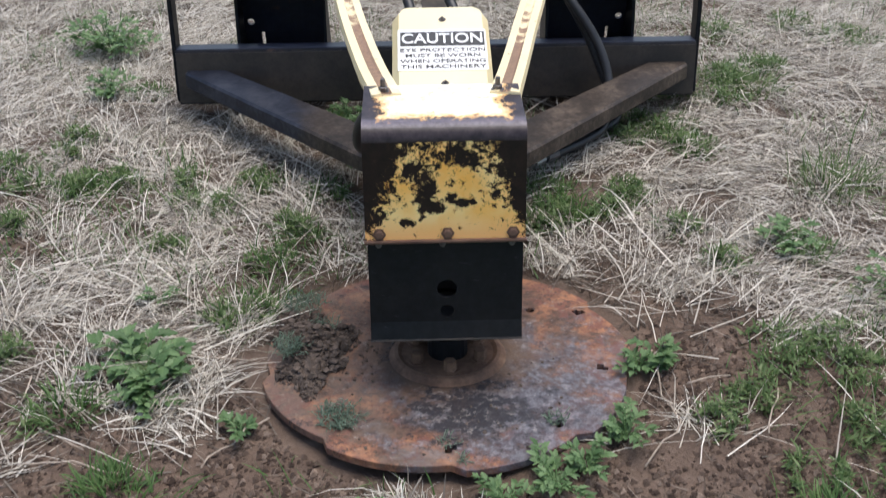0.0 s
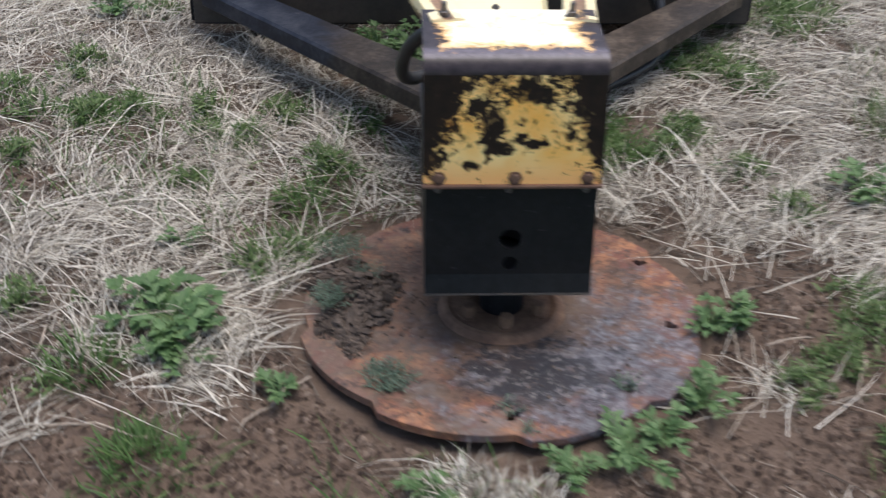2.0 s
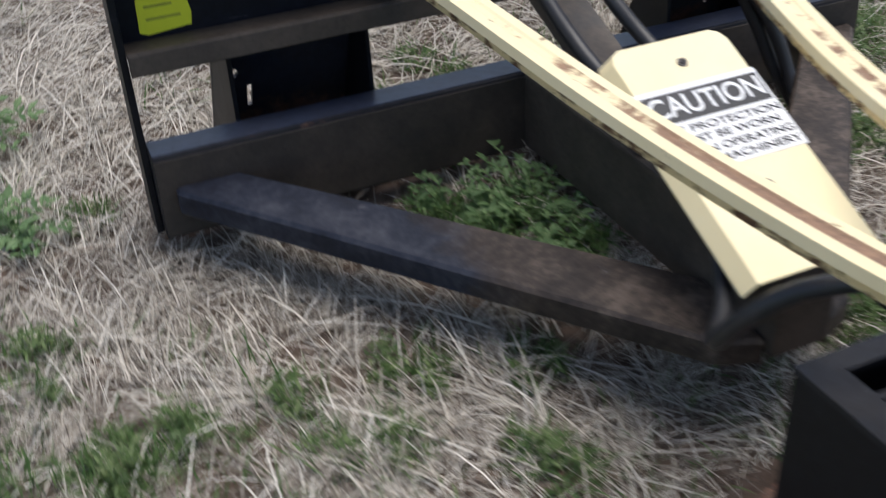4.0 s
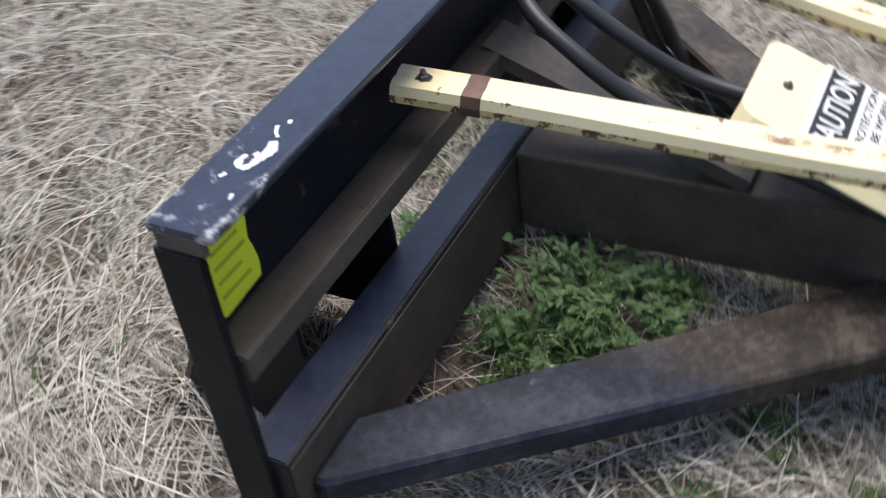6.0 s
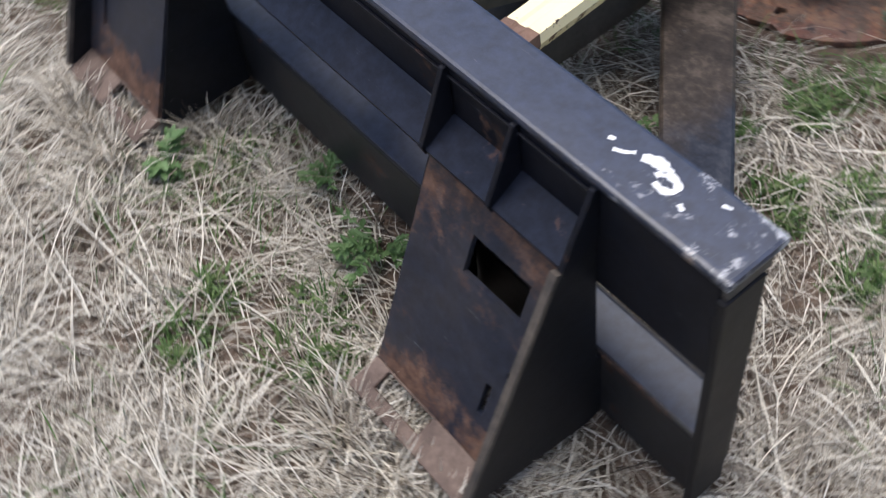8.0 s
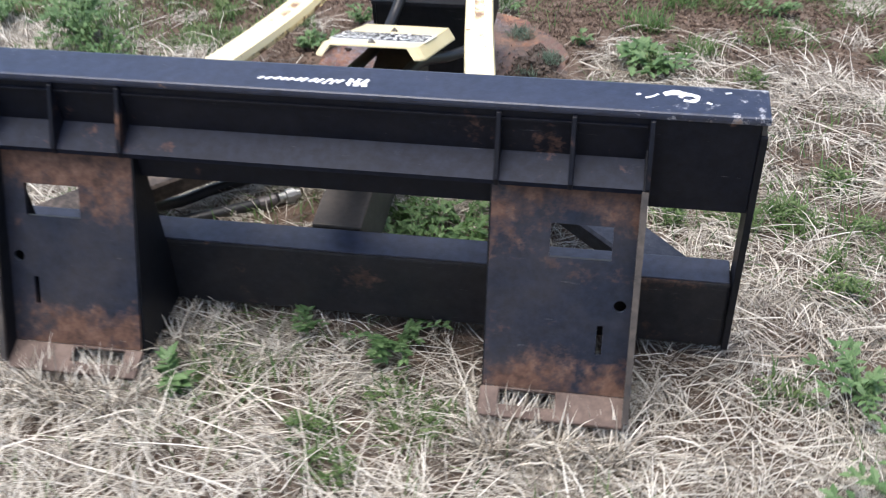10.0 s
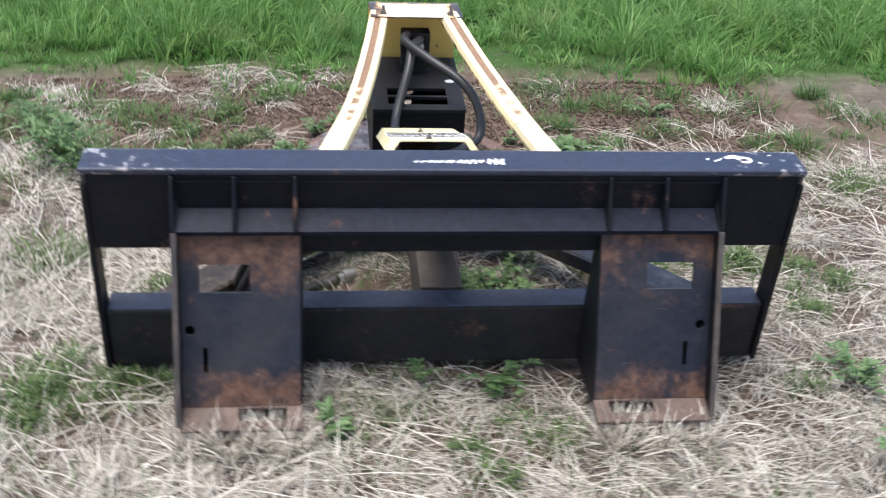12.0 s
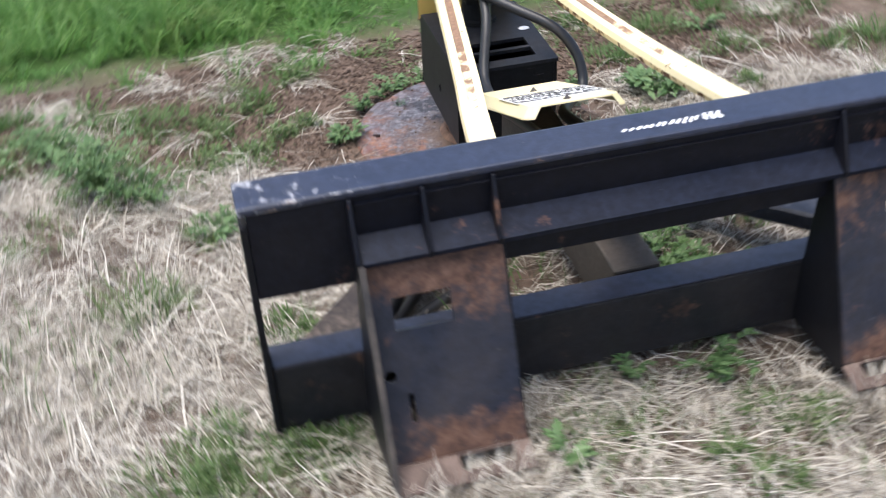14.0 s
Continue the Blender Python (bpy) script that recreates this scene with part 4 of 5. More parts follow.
def patchiness(x, y, scale, seed):
    """Smooth random values between about -1 and 1."""
    g = np.random.default_rng(seed)
    out = np.zeros_like(x)
    for k in range(7):
        a, p = g.uniform(0, 2 * np.pi), g.uniform(0, 2 * np.pi)
        f = scale * g.uniform(0.6, 1.7)
        out += np.sin(f * (x * np.cos(a) + y * np.sin(a)) + p)
    return out / 3.0


def bare(x, y):
    """Share of open soil: before the disc and along the field's edge, thin elsewhere."""
    b = 1 / (1 + np.exp((y + 0.24 + 0.10 / (1 + np.exp(-x / 0.08)) + 0.14 * patchiness(x, y, 3.0, 5)) / 0.07))
    far = 1 / (1 + np.exp((y + 0.68) / 0.05))
    return np.clip((0.97 - 0.06 * far) * b + 0.24 * patchiness(x, y, 6.0, 9) + 0.75 * np.exp(-(((x - 0.2) / 0.15) ** 2) - ((y - 0.68) / 0.2) ** 2), 0.02, 0.95)


def inside_machine(x, y):
    """Where the saw disc lies on the ground, or the frame's tube."""
    return (((x + 0.012) ** 2 + (y + 0.225) ** 2) < 0.39**2) | ((abs(x) < 0.74) & (abs(y - 0.99) < 0.03))


def scatter(n, x0, x1, y0, y1):
    return gen.uniform(x0, x1, n), gen.uniform(y0, y1, n)


def fade(x, y):
    """True for blades kept: all near the saw, fewer and fewer past about two metres."""
    d = np.hypot(x + 0.2, y - 0.85) + 0.3 * patchiness(x, y, 2.5, 61)
    return gen.uniform(size=len(x)) < 1 / (1 + np.exp((d - 2.45) / 0.22))


def straw_cover():
    # tufts: blades that fan out of a common root
    tx, ty = scatter(3000, -3.2, 2.6, -1.3, 3.0)
    keep = (gen.uniform(size=len(tx)) > bare(tx, ty)) & fade(tx, ty)
    tx, ty = tx[keep], ty[keep]
    flow = 1.6 * patchiness(tx, ty, 1.8, 3)
    m = 66
    x = np.repeat(tx, m) + gen.normal(0, 0.03, len(tx) * m)
    y = np.repeat(ty, m) + gen.normal(0, 0.03, len(tx) * m)
    head = np.repeat(flow + gen.normal(0, 0.7, len(tx)), m) + gen.normal(0, 0.75, len(x))
    ok = ~inside_machine(x, y)
    x, y, head = x[ok], y[ok], head[ok]
    n = len(x)
    tall = gen.uniform(size=n)
    ob = ribbons("dry_straw", x, y, head, gen.uniform(0.05, 0.17, n), 0.13 + 0.8 * tall**2.4, -0.4 - 0.8 * tall, 0.0012 + 0.0026 * gen.uniform(size=n) ** 1.6, MAT["straw"], 0.004, 3, 0.08)
    tagged(ob, "matted dry straw-coloured grass lying on soil", "dry grass", kind="stuff")
    # loose flat litter
    x, y = scatter(95000, -3.2, 2.6, -1.5, 3.0)
    ok = (gen.uniform(size=len(x)) > np.minimum(bare(x, y) * 1.02, 0.93)) & ~inside_machine(x, y) & fade(x, y)
    x, y = x[ok], y[ok]
    n = len(x)
    ob = ribbons("grass_thatch", x, y, gen.uniform(0, 2 * np.pi, n), gen.uniform(0.03, 0.12, n), gen.normal(0.06, 0.12, n), gen.normal(-0.1, 0.2, n), gen.uniform(0.0015, 0.0035, n), MAT["thatch"], 0.002, 3, 0.2)
    tagged(ob, "grey-brown thatch of dead grass over soil", "dry grass", kind="stuff")
    # pale stalks on top
    x, y = scatter(12500, -3.0, 2.4, -1.2, 2.8)
    ok = (gen.uniform(size=len(x)) > np.minimum(bare(x, y) * 1.08, 0.94)) & ~inside_machine(x, y) & fade(x, y)
    x, y = x[ok], y[ok]
    n = len(x)
    ob = ribbons("pale_stalks", x, y, 1.6 * patchiness(x, y, 1.8, 3) + gen.normal(0, 1.1, n), gen.uniform(0.10, 0.28, n), gen.uniform(0.03, 0.32, n), gen.uniform(-0.5, -0.05, n), gen.uniform(0.0016, 0.0036, n), MAT["straw"], 0.012, 4, 0.07)
    tagged(ob, "long pale dead grass stalks lying loose", "dry grass", kind="stuff")


def pale_mat():
    """Finer bleached blades, matted thickest behind the frame."""
    x, y = scatter(30000, -2.6, 2.4, 1.05, 3.0)
    ok = (patchiness(x, y, 5.0, 51) > gen.uniform(-1.6, 0.6, len(x))) & fade(x, y)
    x, y = x[ok], y[ok]
    n = len(x)
    ob = ribbons("bleached_grass", x, y, 1.6 * patchiness(x, y, 1.8, 3) + gen.normal(0, 1.0, n), gen.uniform(0.06, 0.16, n), gen.uniform(0.1, 0.6, n), gen.uniform(-1.0, -0.2, n), gen.uniform(0.0014, 0.0034, n), MAT["bleached"], 0.008, 4, 0.2)
    tagged(ob, "fine bleached dead grass matted on soil", "dry grass", kind="stuff")


def short_grass():
    x, y = scatter(60000, -3.0, 2.6, -1.4, 2.8)
    v = patchiness(x, y, 4.2, 21) + 0.6 * patchiness(x, y, 10.0, 22)
    ok = (v > 0.40 + 0.5 * gen.uniform(-1, 1, len(x))) & ~inside_machine(x, y) & (gen.uniform(size=len(x)) < 0.6) & fade(x, y)
    x, y = x[ok], y[ok]
    n = len(x)
    ob = ribbons("short_green_grass", x, y, gen.uniform(0, 2 * np.pi, n), gen.uniform(0.025, 0.085, n), gen.uniform(0.5, 1.4, n), gen.uniform(-0.9, 0.0, n), gen.uniform(0.002, 0.0042, n), MAT["grass"], 0.003)
    tagged(ob, "short green grass sprouting between the straw", "grass", kind="stuff")


def field():
    """Lush blades in clumps of uneven height, ragged along the edge."""
    cx, cy = scatter(9000, -5.5, 4.5, -6.5, -0.85)
    edge = -1.06 + 0.16 * patchiness(cx, cy, 2.2, 31) + 0.10 * patchiness(cx, cy, 7.0, 33) - 0.12 * np.maximum(cx - 0.8, 0)
    ok = (cy < edge + gen.normal(0, 0.06, len(cx))) & (np.hypot(cx + 0.3, (cy + 1.0) * 0.8) + 0.5 * patchiness(cx, cy, 1.6, 71) < gen.uniform(3.7, 4.6, len(cx)))
    cx, cy, depth = cx[ok], cy[ok], np.clip((edge[ok] - cy[ok]) / 0.4, 0.22, 1)
    tall = depth * gen.uniform(0.10, 0.27, len(cx)) * np.clip(0.95 + 0.45 * patchiness(cx, cy, 3.4, 41), 0.5, 1.5)
    m = 20
    x, y = np.repeat(cx, m), np.repeat(cy, m)
    n = len(x)
    lean = np.repeat(gen.uniform(0, 2 * np.pi, len(cx)), m) + gen.normal(0, 1.2, n)
    spread = np.abs(gen.normal(0, 0.035, n))
    x, y = x + spread * np.cos(lean), y + spread * np.sin(lean)
    ob = ribbons("field_grass", x, y, lean, np.repeat(tall, m) * gen.uniform(0.5, 1.25, n), gen.uniform(0.95, 1.5, n), gen.uniform(-1.5, -0.15, n), gen.uniform(0.004, 0.0095, n), MAT["field"], 0.0, 4, 0.12)
    tagged(ob, "tall lush green grass along the field's edge", "grass", kind="stuff")


def crumbs():
    """Soil crumbs on the bare patches, one mesh."""
    x, y = scatter(75000, -1.5, 1.5, -1.1, 0.3)
    ok = gen.uniform(size=len(x)) < bare(x, y)
    x, y = x[ok], y[ok]
    n = len(x)
    s = gen.gamma(1.2, 0.0036, n) * (1 + 0.35 * patchiness(x, y, 16.0, 77)).clip(0.3, 2) + 0.0012
    s = np.minimum(s * 0.8, 0.0085)
    ok = ~inside_machine(x, y)
    x, y, s = x[ok], y[ok], s[ok]
    n = len(x)
    z = height(x, y)
    octa = np.array([(1, 0, 0), (-0.6, 0.9, 0), (-0.5, -0.8, 0.1), (0.1, 0.1, 0.8), (0.3, 0.7, 0.4), (0, 0, -0.7)])
    v = (octa[None] * (0.7 + 0.6 * gen.uniform(size=(n, 6, 1))) * s[:, None, None] + np.stack([x, y, z + s * 0.2], 1)[:, None]).reshape(-1, 3)
    tri = np.array([(0, 4, 3), (4, 1, 3), (1, 2, 3), (2, 0, 3), (0, 5, 4), (4, 5, 1), (1, 5, 2), (2, 5, 0)])
    f = (tri[None] + (np.arange(n) * 6)[:, None, None]).reshape(-1, 3)
    me = bpy.data.meshes.new("soil_crumbs")
    me.from_pydata(v.tolist(), [], f.tolist())
    me.materials.append(MAT["crumb"])
    tagged(new("soil_crumbs", me), "loose brown soil crumbs on bare ground", "soil", kind="stuff")


def grass_clump(x, y, r, tall, n, label, mat="grass"):
    n = int(2.2 * n)
    a, d = gen.uniform(0, 2 * np.pi, n), r * np.sqrt(gen.uniform(0, 1, n)) * gen.uniform(0.5, 1, n)
    px, py = x + d * np.cos(a), y + d * np.sin(a)
    ok = ~inside_machine(px, py)
    px, py, a = px[ok], py[ok], a[ok]
    n = len(px)
    ob = ribbons("grass_clump", px, py, a + gen.normal(0, 0.8, n), tall * gen.uniform(0.5, 1.3, n), gen.uniform(0.5, 1.45, n), gen.uniform(-1.2, -0.1, n), gen.uniform(0.0025, 0.0055, n), MAT[mat], 0.002, 4, 0.15)
    tagged(ob, label, "grass", kind="stuff")


def sprout_patch(x, y, r, tall, n, label, mat="sprout"):
    """A low fluffy patch of many short leaves at all heights, thinning out at its edge."""
    n = int(0.5 * n)
    k = max(5, n // 30)
    cx, cy = x + r * gen.normal(0, 0.5, k), y + r * gen.normal(0, 0.5, k)
    i = gen.integers(0, k, n)
    px, py = cx[i] + 0.3 * r * gen.normal(0, 0.6, n), cy[i] + 0.3 * r * gen.normal(0, 0.6, n)
    ok = ~inside_machine(px, py)
    px, py = px[ok], py[ok]
    n = len(px)
    lift = tall * gen.uniform(0.0, 1.0, n) * np.exp(-((px - x) ** 2 + (py - y) ** 2) / (1.6 * r * r))
    ob = ribbons("sprout_patch", px, py, gen.uniform(0, 2 * np.pi, n), gen.uniform(0.01, 0.03, n), gen.uniform(-0.1, 1.2, n), gen.uniform(-1.2, 0.3, n), gen.uniform(0.003, 0.007, n), MAT[mat], lift, 3, 0.2)
    tagged(ob, label, "weed patch", kind="stuff")


def twig(points, r=0.0018):
    """A dry stalk lying on the ground, slightly crooked."""
    g = random.Random(int(100 * points[0][0]) + 31)
    pts = []
    for a, c in zip(points, points[1:]):
        for k in range(4):
            t = k / 4
            px, py = a[0] + (c[0] - a[0]) * t + g.uniform(-0.005, 0.005), a[1] + (c[1] - a[1]) * t + g.uniform(-0.005, 0.005)
            pts.append(Vector((px, py, lumps(px, py) + 0.011 + g.uniform(0, 0.008))))
    pts.append(Vector((*points[-1], lumps(*points[-1]) + 0.012)))
    ob = finish("twig", sweep(pts, [(r * math.cos(i * 1.2566), r * math.sin(i * 1.2566)) for i in range(5)]), MAT["twig"], smooth=True)
    tagged(ob, "thin dry bleached stalk lying on soil", "twig", "dry stalks")


LEAF_SIDE = ((0.0, 0.02, 0.0), (0.16, 0.17, 0.05), (0.24, 0.11, 0.04), (0.40, 0.30, 0.09), (0.50, 0.17, 0.05), (0.64, 0.25, 0.07), (0.74, 0.12, 0.02), (0.86, 0.11, 0.0))
LEAF = [(u, 0.0, -0.10 * u * u) for u, w, h in LEAF_SIDE] + [(u, w, h - 0.10 * u * u) for u, w, h in LEAF_SIDE] + [(u, -w, h - 0.10 * u * u) for u, w, h in LEAF_SIDE] + [(1.02, 0.0, -0.14)]
LEAF_FACES = [q for i in range(7) for q in ((i, i + 1, 9 + i, 8 + i), (i, 16 + i, 17 + i, i + 1))] + [(7, 24, 15), (7, 23, 24)]
LEAF_MESH = bpy.data.meshes.new("leaf")
LEAF_MESH.from_pydata(LEAF, [], LEAF_FACES)
LEAF_MESH.materials.append(MAT["weed"])


def weed(x, y, r, tall, stems, size, label):
    """A leafy weed: bent stems, each a part, that carry pairs of small pointed leaves."""
    z0 = float(height(np.array([x]), np.array([y]))[0])
    plant = new("leafy_weed")
    plant.location = (x, y, z0)
    tagged(plant, label, "weed", "leafy weeds")
    for _ in range(stems):
        head = gen.uniform(0, 2 * math.pi)
        reach, up = r * gen.uniform(0.35, 1.0), tall * gen.uniform(0.45, 1.0)
        pts = [Vector((reach * t * math.cos(head), reach * t * math.sin(head), up * math.sin(t * 2.0) + 0.004)) for t in np.linspace(0, 1, 7)]
        stem = part("stem", sweep(pts, [(-0.0015, 0), (0, 0.0012), (0.0015, 0), (0, -0.0012)]), MAT["weed"], plant)
        for k, q in enumerate(pts[1:]):
            turns = [d * gen.uniform(0.5, 1.3) for d in (-1, 1)] + ([0.0] if k == 5 else [])
            for d in turns:
                leaf = new("leaf", LEAF_MESH)
                leaf.parent = stem
                s = size * gen.uniform(0.35, 0.9)
                leaf.matrix_basis = Matrix.Translation(q) @ Euler((gen.uniform(-0.3, 0.3), -gen.uniform(-0.15, 0.75), head + d)).to_matrix().to_4x4() @ Matrix.Scale(s, 4)


straw_cover()
pale_mat()
short_grass()
field()
crumbs()

for x, y, r, tall, stems, size in ((-0.62, -0.27, 0.11, 0.06, 15, 0.054), (-0.57, -0.36, 0.07, 0.04, 9, 0.03), (0.30, -0.50, 0.08, 0.045, 12, 0.027), (0.22, -0.58, 0.06, 0.04, 8, 0.026), (0.40, -0.27, 0.06, 0.04, 9, 0.028), (-0.15, -0.69, 0.06, 0.03, 8, 0.028)):
    weed(x, y, r, tall, stems, size, "leafy green weed growing beside the saw disc")
for x, y, r, tall, stems, size in ((-1.06, 1.46, 0.18, 0.11, 40, 0.036), (-0.99, 1.10, 0.10, 0.07, 14, 0.032), (-0.63, -0.02, 0.05, 0.03, 6, 0.02), (0.254, 1.25, 0.03, 0.06, 3, 0.05), (-0.13, 1.07, 0.10, 0.05, 14, 0.028), (0.05, 1.06, 0.05, 0.04, 6, 0.024)):
    weed(x, y, r, tall, stems, size, "green weed with small leaves behind the frame")
for x, y, r, tall, stems, size in ((1.10, -0.22, 0.17, 0.13, 46, 0.034), (1.24, -0.50, 0.15, 0.11, 30, 0.032), (0.98, -0.10, 0.12, 0.09, 22, 0.03), (1.45, -0.35, 0.14, 0.1, 22, 0.03), (-0.98, -0.72, 0.09, 0.05, 10, 0.028)):
    weed(x, y, r, tall, stems, size, "large blue-green weed clump at the field's edge")
for x, y, r, tall, stems, size in ((-0.13, 0.78, 0.17, 0.08, 34, 0.03), (-0.26, 0.84, 0.13, 0.07, 20, 0.028), (-0.20, 0.64, 0.12, 0.06, 16, 0.026)):
    weed(x, y, r, tall, stems, size, "dense dark green weeds between arm and centre beam")

for x, y, r in ((-0.15, 0.80, 0.10), (-0.24, 0.74, 0.08), (-0.10, 0.66, 0.07), (-0.30, 0.85, 0.07)):
    sprout_patch(x, y, r, 0.07, 900, "dense dark green weeds between arm and centre beam", "grass")

# green patches in the straw: place, radius, share of blades
FRONT = ((-1.15, 0.63, 0.09, 0.7), (-1.06, 0.53, 0.07, 0.6), (-1.02, 0.68, 0.06, 0.5), (-0.83, 0.54, 0.06, 0.4), (-0.65, 0.19, 0.07, 0.4), (-0.47, 0.53, 0.08, 0.6), (-0.39, 0.13, 0.08, 0.9), (-0.41, -0.03, 0.08, 0.7), (-0.47, -0.07, 0.07, 0.6), (-0.35, 0.26, 0.07, 0.7), (-0.88, -0.2, 0.07, 0.3), (-0.64, 0.42, 0.06, 0.4), (-0.3, 0.46, 0.07, 0.6), (-0.91, 0.49, 0.05, 0.4))
ASIDE = ((0.66, 0.81, 0.09, 0.8), (0.69, 0.65, 0.08, 0.8), (0.57, 0.85, 0.08, 0.8), (0.27, 0.32, 0.08, 0.7), (0.25, 0.42, 0.08, 0.7), (0.45, 0.37, 0.07, 0.6), (0.55, 0.23, 0.06, 0.5), (0.83, 0.13, 0.08, 0.5), (1.02, 1.27, 0.1, 0.6), (0.91, 1.16, 0.09, 0.6), (0.96, 1.56, 0.09, 0.5), (1.39, 1.48, 0.12, 0.5), (1.25, 1.65, 0.1, 0.5), (0.62, 0.07, 0.06, 0.4))
SOIL = ((0.66, -0.26, 0.09, 0.2), (0.75, -0.23, 0.09, 0.2), (0.58, -0.39, 0.07, 0.2), (0.5, -0.46, 0.06, 0.2), (0.75, -0.49, 0.06, 0.3), (0.63, -0.61, 0.06, 0.3), (0.77, -0.31, 0.07, 0.2), (0.74, -0.6, 0.08, 0.3), (0.45, -0.86, 0.1, 0.3), (-0.6, -0.31, 0.05, 0.2))
BEHIND = ((-0.56, 0.39, 0.07, 0.7), (-0.37, 0.3, 0.05, 0.5), (-0.48, 0.5, 0.06, 0.5), (-0.66, 0.54, 0.06, 0.5), (-0.82, 0.51, 0.06, 0.5), (-0.94, 0.51, 0.07, 0.5), (-1.0, 0.79, 0.07, 0.5), (-0.54, 0.4, 0.05, 0.5), (-0.93, 0.52, 0.06, 0.4), (-1.04, 0.33, 0.07, 0.5), (-0.03, 1.31, 0.05, 0.6), (-0.16, 1.22, 0.06, 0.6), (-0.25, 1.27, 0.06, 0.5), (-0.08, 1.41, 0.06, 0.6), (0.92, 1.15, 0.1, 0.3), (0.69, 1.07, 0.09, 0.5), (0.85, 0.97, 0.09, 0.5), (1.05, 1.25, 0.09, 0.4), (0.72, 1.03, 0.06, 0.9), (0.62, 1.06, 0.05, 0.9), (0.88, 1.1, 0.07, 0.8), (-0.87, 1.11, 0.06, 0.5), (-1.5, -0.04, 0.12, 0.5))
BY_HOSE = ((0.24, 0.30, 0.08, 0.7), (0.31, 0.31, 0.07, 0.7), (0.40, 0.33, 0.06, 0.6), (0.46, 0.42, 0.06, 0.5), (0.60, 0.77, 0.10, 0.7), (0.52, 0.72, 0.07, 0.7), (0.66, 0.70, 0.08, 0.6))
for x, y, r, share in FRONT + ASIDE + SOIL + BEHIND + BY_HOSE:
    if share > 0.3:
        grass_clump(x, y, r, 0.045, int(850 * r * share), "clump of fine green grass among dry straw")
    sprout_patch(x, y, 0.85 * r, 0.045, int(7000 * r * (1.2 - share)), "low patch of soft green weeds among dead grass")
for x, y, r, tall, n in ((0.95, 1.08, 0.13, 0.05, 130), (0.67, 1.05, 0.12, 0.05, 110), (0.80, 1.15, 0.09, 0.045, 70), (0.18, 1.2, 0.07, 0.06, 50), (-0.2, 1.3, 0.06, 0.05, 40), (1.0, 0.45, 0.12, 0.08, 100)):
    grass_clump(x, y, r, tall, n, "yellow-green grass tuft beside the frame's foot", "sprout")
for x, y, r, tall, n in ((-0.09, -0.70, 0.08, 0.055, 120), (0.0, -0.73, 0.06, 0.05, 70), (0.36, 1.31, 0.06, 0.09, 110), (-0.36, 1.31, 0.06, 0.09, 110), (0.46, 1.305, 0.06, 0.085, 110), (-0.46, 1.305, 0.06, 0.085, 110), (0.55, 1.30, 0.05, 0.08, 80), (-0.55, 1.30, 0.05, 0.08, 80), (0.40, 1.235, 0.03, 0.06, 60), (-0.40, 1.235, 0.03, 0.06, 60), (0.52, 1.29, 0.06, 0.04, 60), (-0.53, 1.29, 0.06, 0.04, 60), (0.27, 1.15, 0.05, 0.10, 40), (-0.28, 1.17, 0.04, 0.08, 24)):
    grass_clump(x, y, r, tall, n, "tuft of pale dry grass blades", "straw")


for x, y, r, tall, n in ((1.0, -0.2, 0.2, 0.1, 1200), (1.2, -0.45, 0.2, 0.09, 1100), (1.55, -0.6, 0.2, 0.08, 900), (1.3, 0.0, 0.15, 0.06, 600), (-0.9, -0.5, 0.1, 0.05, 300), (0.6, -0.85, 0.15, 0.05, 500), (-0.5, -0.9, 0.15, 0.05, 500), (0.1, -0.9, 0.12, 0.05, 400)):
    sprout_patch(x, y, r, tall, n, "low patch of soft green weeds at the field's edge")
for x, y, r, tall, stems, size in ((0.80, 0.15, 0.09, 0.05, 14, 0.032), (0.16, -0.62, 0.08, 0.04, 12, 0.026), (0.07, -0.65, 0.06, 0.035, 8, 0.024), (0.36, -0.30, 0.05, 0.04, 8, 0.026), (-0.40, -0.45, 0.04, 0.03, 4, 0.03)):
    weed(x, y, r, tall, stems, size, "leafy green weed on crumbly brown soil")
for pts in (((0.39, -0.25), (0.39, -0.39), (0.41, -0.47), (0.32, -0.58)), ((-0.82, -0.37), (-0.82, -0.29)), ((-0.77, -0.53), (-0.71, -0.53), (-0.59, -0.56)), ((-0.46, -0.54), (-0.40, -0.46), (-0.35, -0.41)), ((0.64, -0.35), (0.72, -0.23)), ((0.55, -0.51), (0.61, -0.38)), ((0.41, 0.24), (0.59, 0.28)), ((-0.77, -0.44), (-0.67, -0.50)), ((-0.65, -0.21), (-0.40, -0.24)), ((0.44, -0.36), (0.53, -0.34)), ((0.77, 0.0), (0.92, -0.02)), ((-1.10, 0.95), (-0.92, 1.02), (-0.80, 1.01)), ((0.25, 1.12), (0.20, 1.20), (0.10, 1.23))):
    twig(pts)


band = random.Random(17)
for _ in range(34):
    x = band.choice((band.uniform(0.55, 2.4), band.uniform(-2.2, -0.55)))
    y = band.uniform(-1.05, -0.25)
    grass_clump(x, y, band.uniform(0.06, 0.15), band.uniform(0.035, 0.07), band.randint(40, 100), "patch of green grass on bare soil")
# ---- soil and sprigs lying on the disc ----
def on_disc(u, v, z=-0.018):
    """A place on the disc's upper face, in the world."""
    return saw.matrix_world @ Vector((u, v, z + DROOP * v))


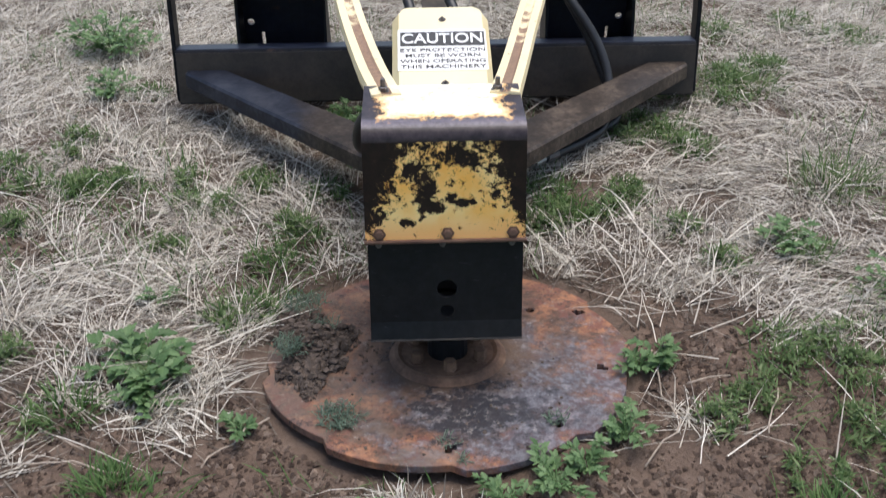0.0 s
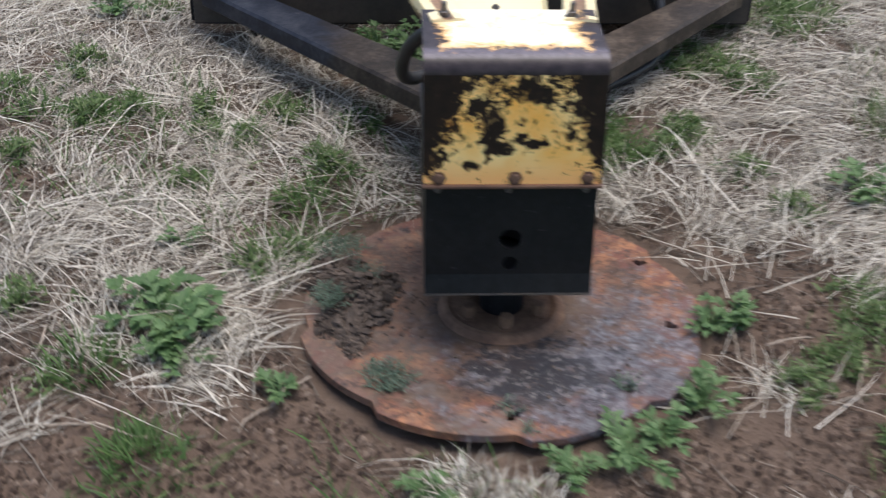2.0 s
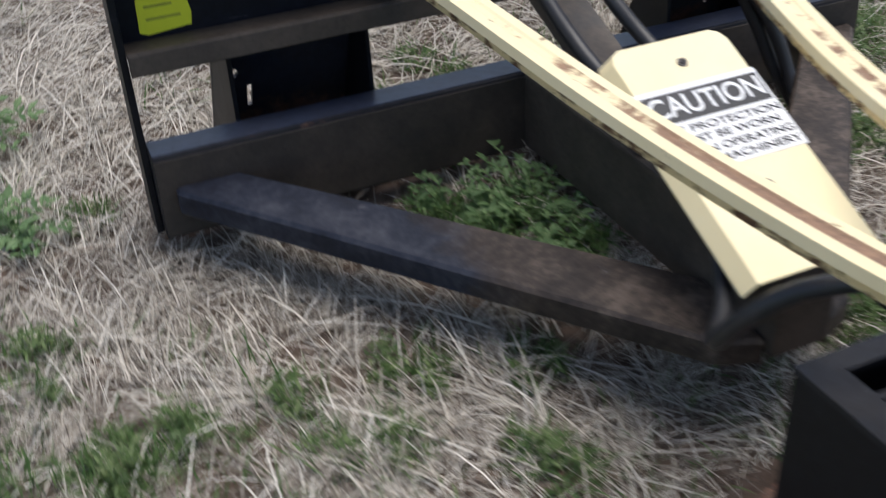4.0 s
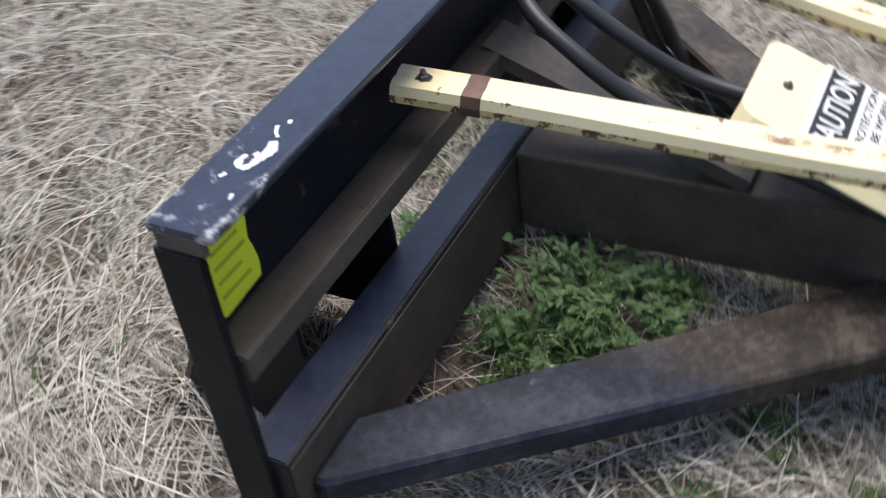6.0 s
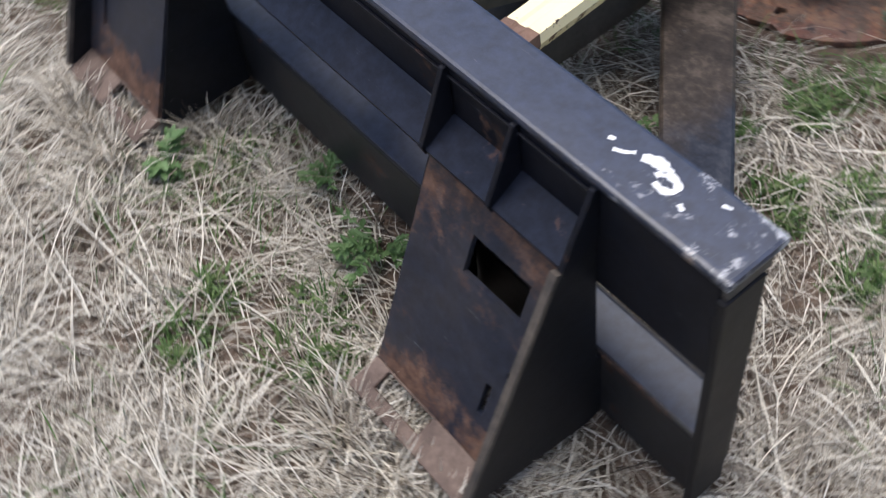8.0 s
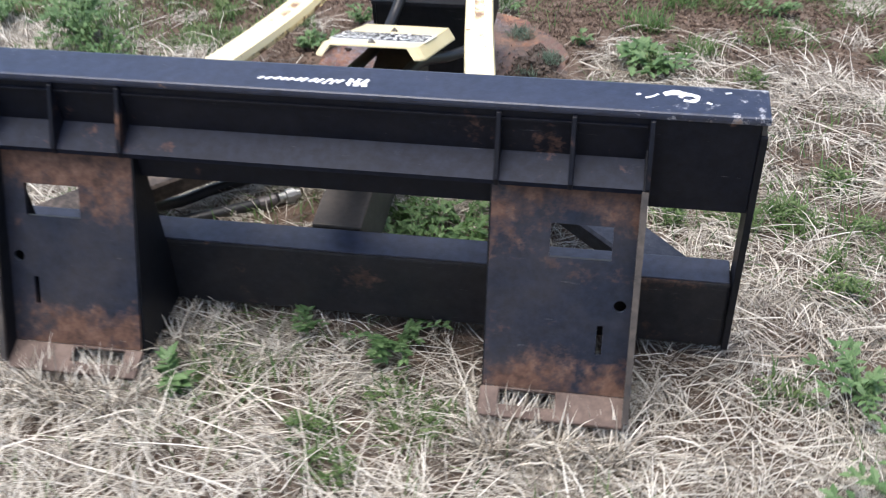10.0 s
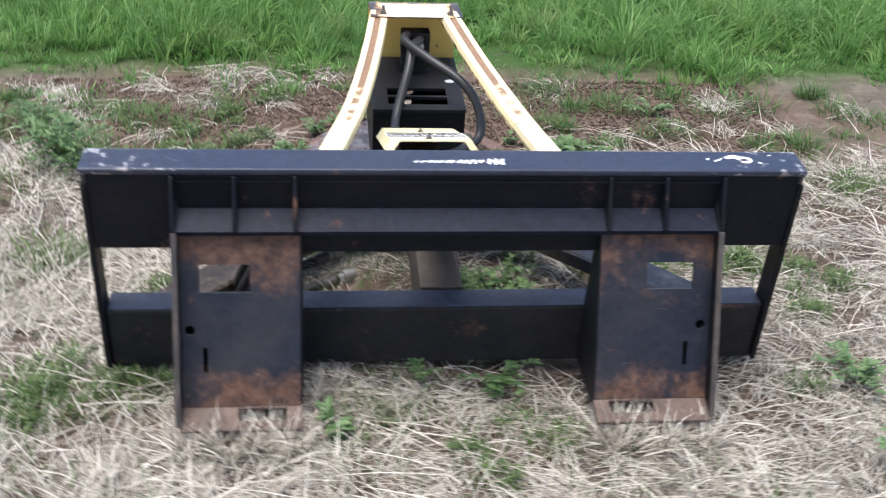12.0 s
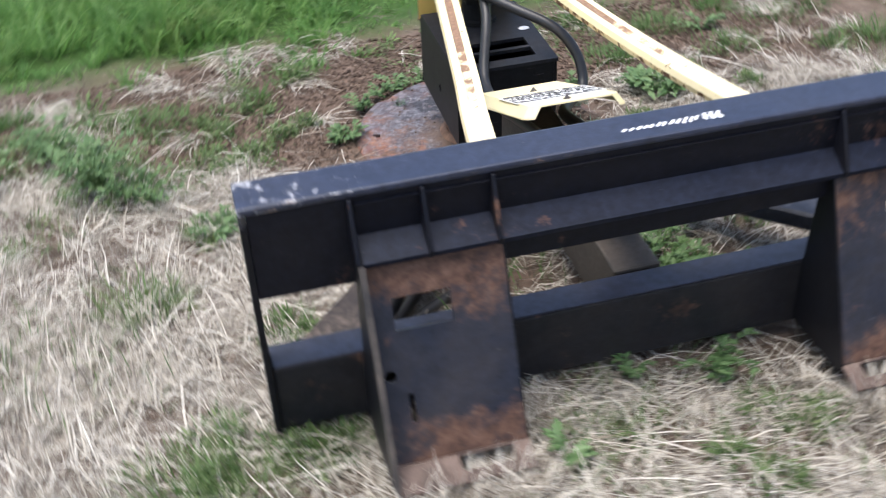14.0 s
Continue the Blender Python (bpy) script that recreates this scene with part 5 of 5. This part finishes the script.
def clod():
    """Crumbs and lumps of all sizes heaped on the disc, loose ones round the heap and the hub."""
    bm = bmesh.new()
    g = random.Random(9)
    rows = []
    for i in range(13):
        d, row = i / 12, []
        for j in range(44):
            a = 2 * math.pi * j / 44
            edge = 0.95 * (1 + 0.22 * math.sin(3 * a + 1) + 0.15 * math.sin(7 * a))
            u, v = -0.292 + 0.08 * d * edge * math.cos(a) - 0.02 * math.sin(a) * d, -0.19 + 0.15 * d * edge * math.sin(a)
            h = 0.025 * (1 - d**3) + (1 - d * d) * 0.022 * mnoise.noise(Vector((55 * u, 55 * v, 3))) + 0.006 * mnoise.noise(Vector((160 * u, 160 * v, 8)))
            row.append(bm.verts.new(on_disc(u, v, -0.02 + (h if d < 1 else 0.0))))
        rows.append(row)
    for p, q in zip(rows, rows[1:]):
        for j in range(44):
            bm.faces.new((p[j], q[j], q[(j + 1) % 44], p[(j + 1) % 44]))
    for k in range(1700):
        a, d = g.uniform(0, 2 * math.pi), g.uniform(0, 1) ** 0.6
        edge = 1 + 0.22 * math.sin(3 * a + 1) + 0.15 * math.sin(7 * a)
        u, v = -0.292 + 0.08 * d * edge * math.cos(a) - 0.02 * math.sin(a) * d, -0.19 + 0.15 * d * edge * math.sin(a)
        h = 0.048 * max(0, 1 - d * d) * g.uniform(0.6, 1.0) * (0.75 + 0.25 * math.sin(40 * u) * math.cos(33 * v))
        s = min(0.009, 0.0014 + g.expovariate(1 / 0.0019))
        if k >= 1580:
            u, v = (g.gauss(-0.17, 0.03), g.gauss(-0.22, 0.05)) if k < 1640 else (g.uniform(-0.29, 0.2), g.uniform(-0.56, -0.2))
            h, s = 0.0, g.uniform(0.0012, 0.0045)
            if math.hypot(u - DX, v - DY) > 0.34:
                continue
        b2 = bmesh.new()
        bmesh.ops.create_icosphere(b2, subdivisions=1, radius=s)
        for w in b2.verts:
            w.co *= g.uniform(0.45, 1.5)
            w.co.z *= 0.8
        bmesh.ops.translate(b2, vec=on_disc(u, v, -0.018 + h + s * 0.3), verts=b2.verts)
        join(bm, b2)
    tagged(finish("soil_clod", bm, MAT["clod"]), "dark crumbly clod of soil lying on saw disc", "soil clod", kind="stuff")


def sprigs(u, v, r, n, name="grass_sprig"):
    """Short curled grey-green shoots on the disc or clod."""
    bm = bmesh.new()
    g = random.Random(int(1000 * (u + 2 * v) + 7))
    for _ in range(n):
        a, d = g.uniform(0, 6.3), r * math.sqrt(g.random())
        p = on_disc(u + d * math.cos(a), v + d * math.sin(a), -0.016 + (0.03 if name == "clod_sprig" else 0.0))
        h, pts = g.uniform(0, 6.3), []
        for k in range(4):
            h += g.uniform(-0.8, 0.8)
            pts.append(p.copy())
            p = p + Vector((0.006 * math.cos(h), 0.006 * math.sin(h), g.uniform(-0.002, 0.007)))
        w = 0.0009
        sweep(pts, [(-w, 0), (0, 0.0004), (w, 0), (0, -0.0004)], bm=bm)
    tagged(finish(name, bm, MAT["moss"]), "grey-green grass sprig lying on rusty disc", "grass sprig", kind="stuff")


clod()
sprigs(-0.325, -0.235, 0.036, 150, "clod_sprig")
sprigs(-0.31, -0.06, 0.045, 170, "clod_sprig")
sprigs(-0.265, -0.15, 0.03, 40, "clod_sprig")
sprigs(-0.22, -0.435, 0.042, 190)
sprigs(0.178, -0.46, 0.02, 30)
sprigs(-0.02, -0.52, 0.012, 16)
sprigs(0.0, -0.57, 0.008, 10)
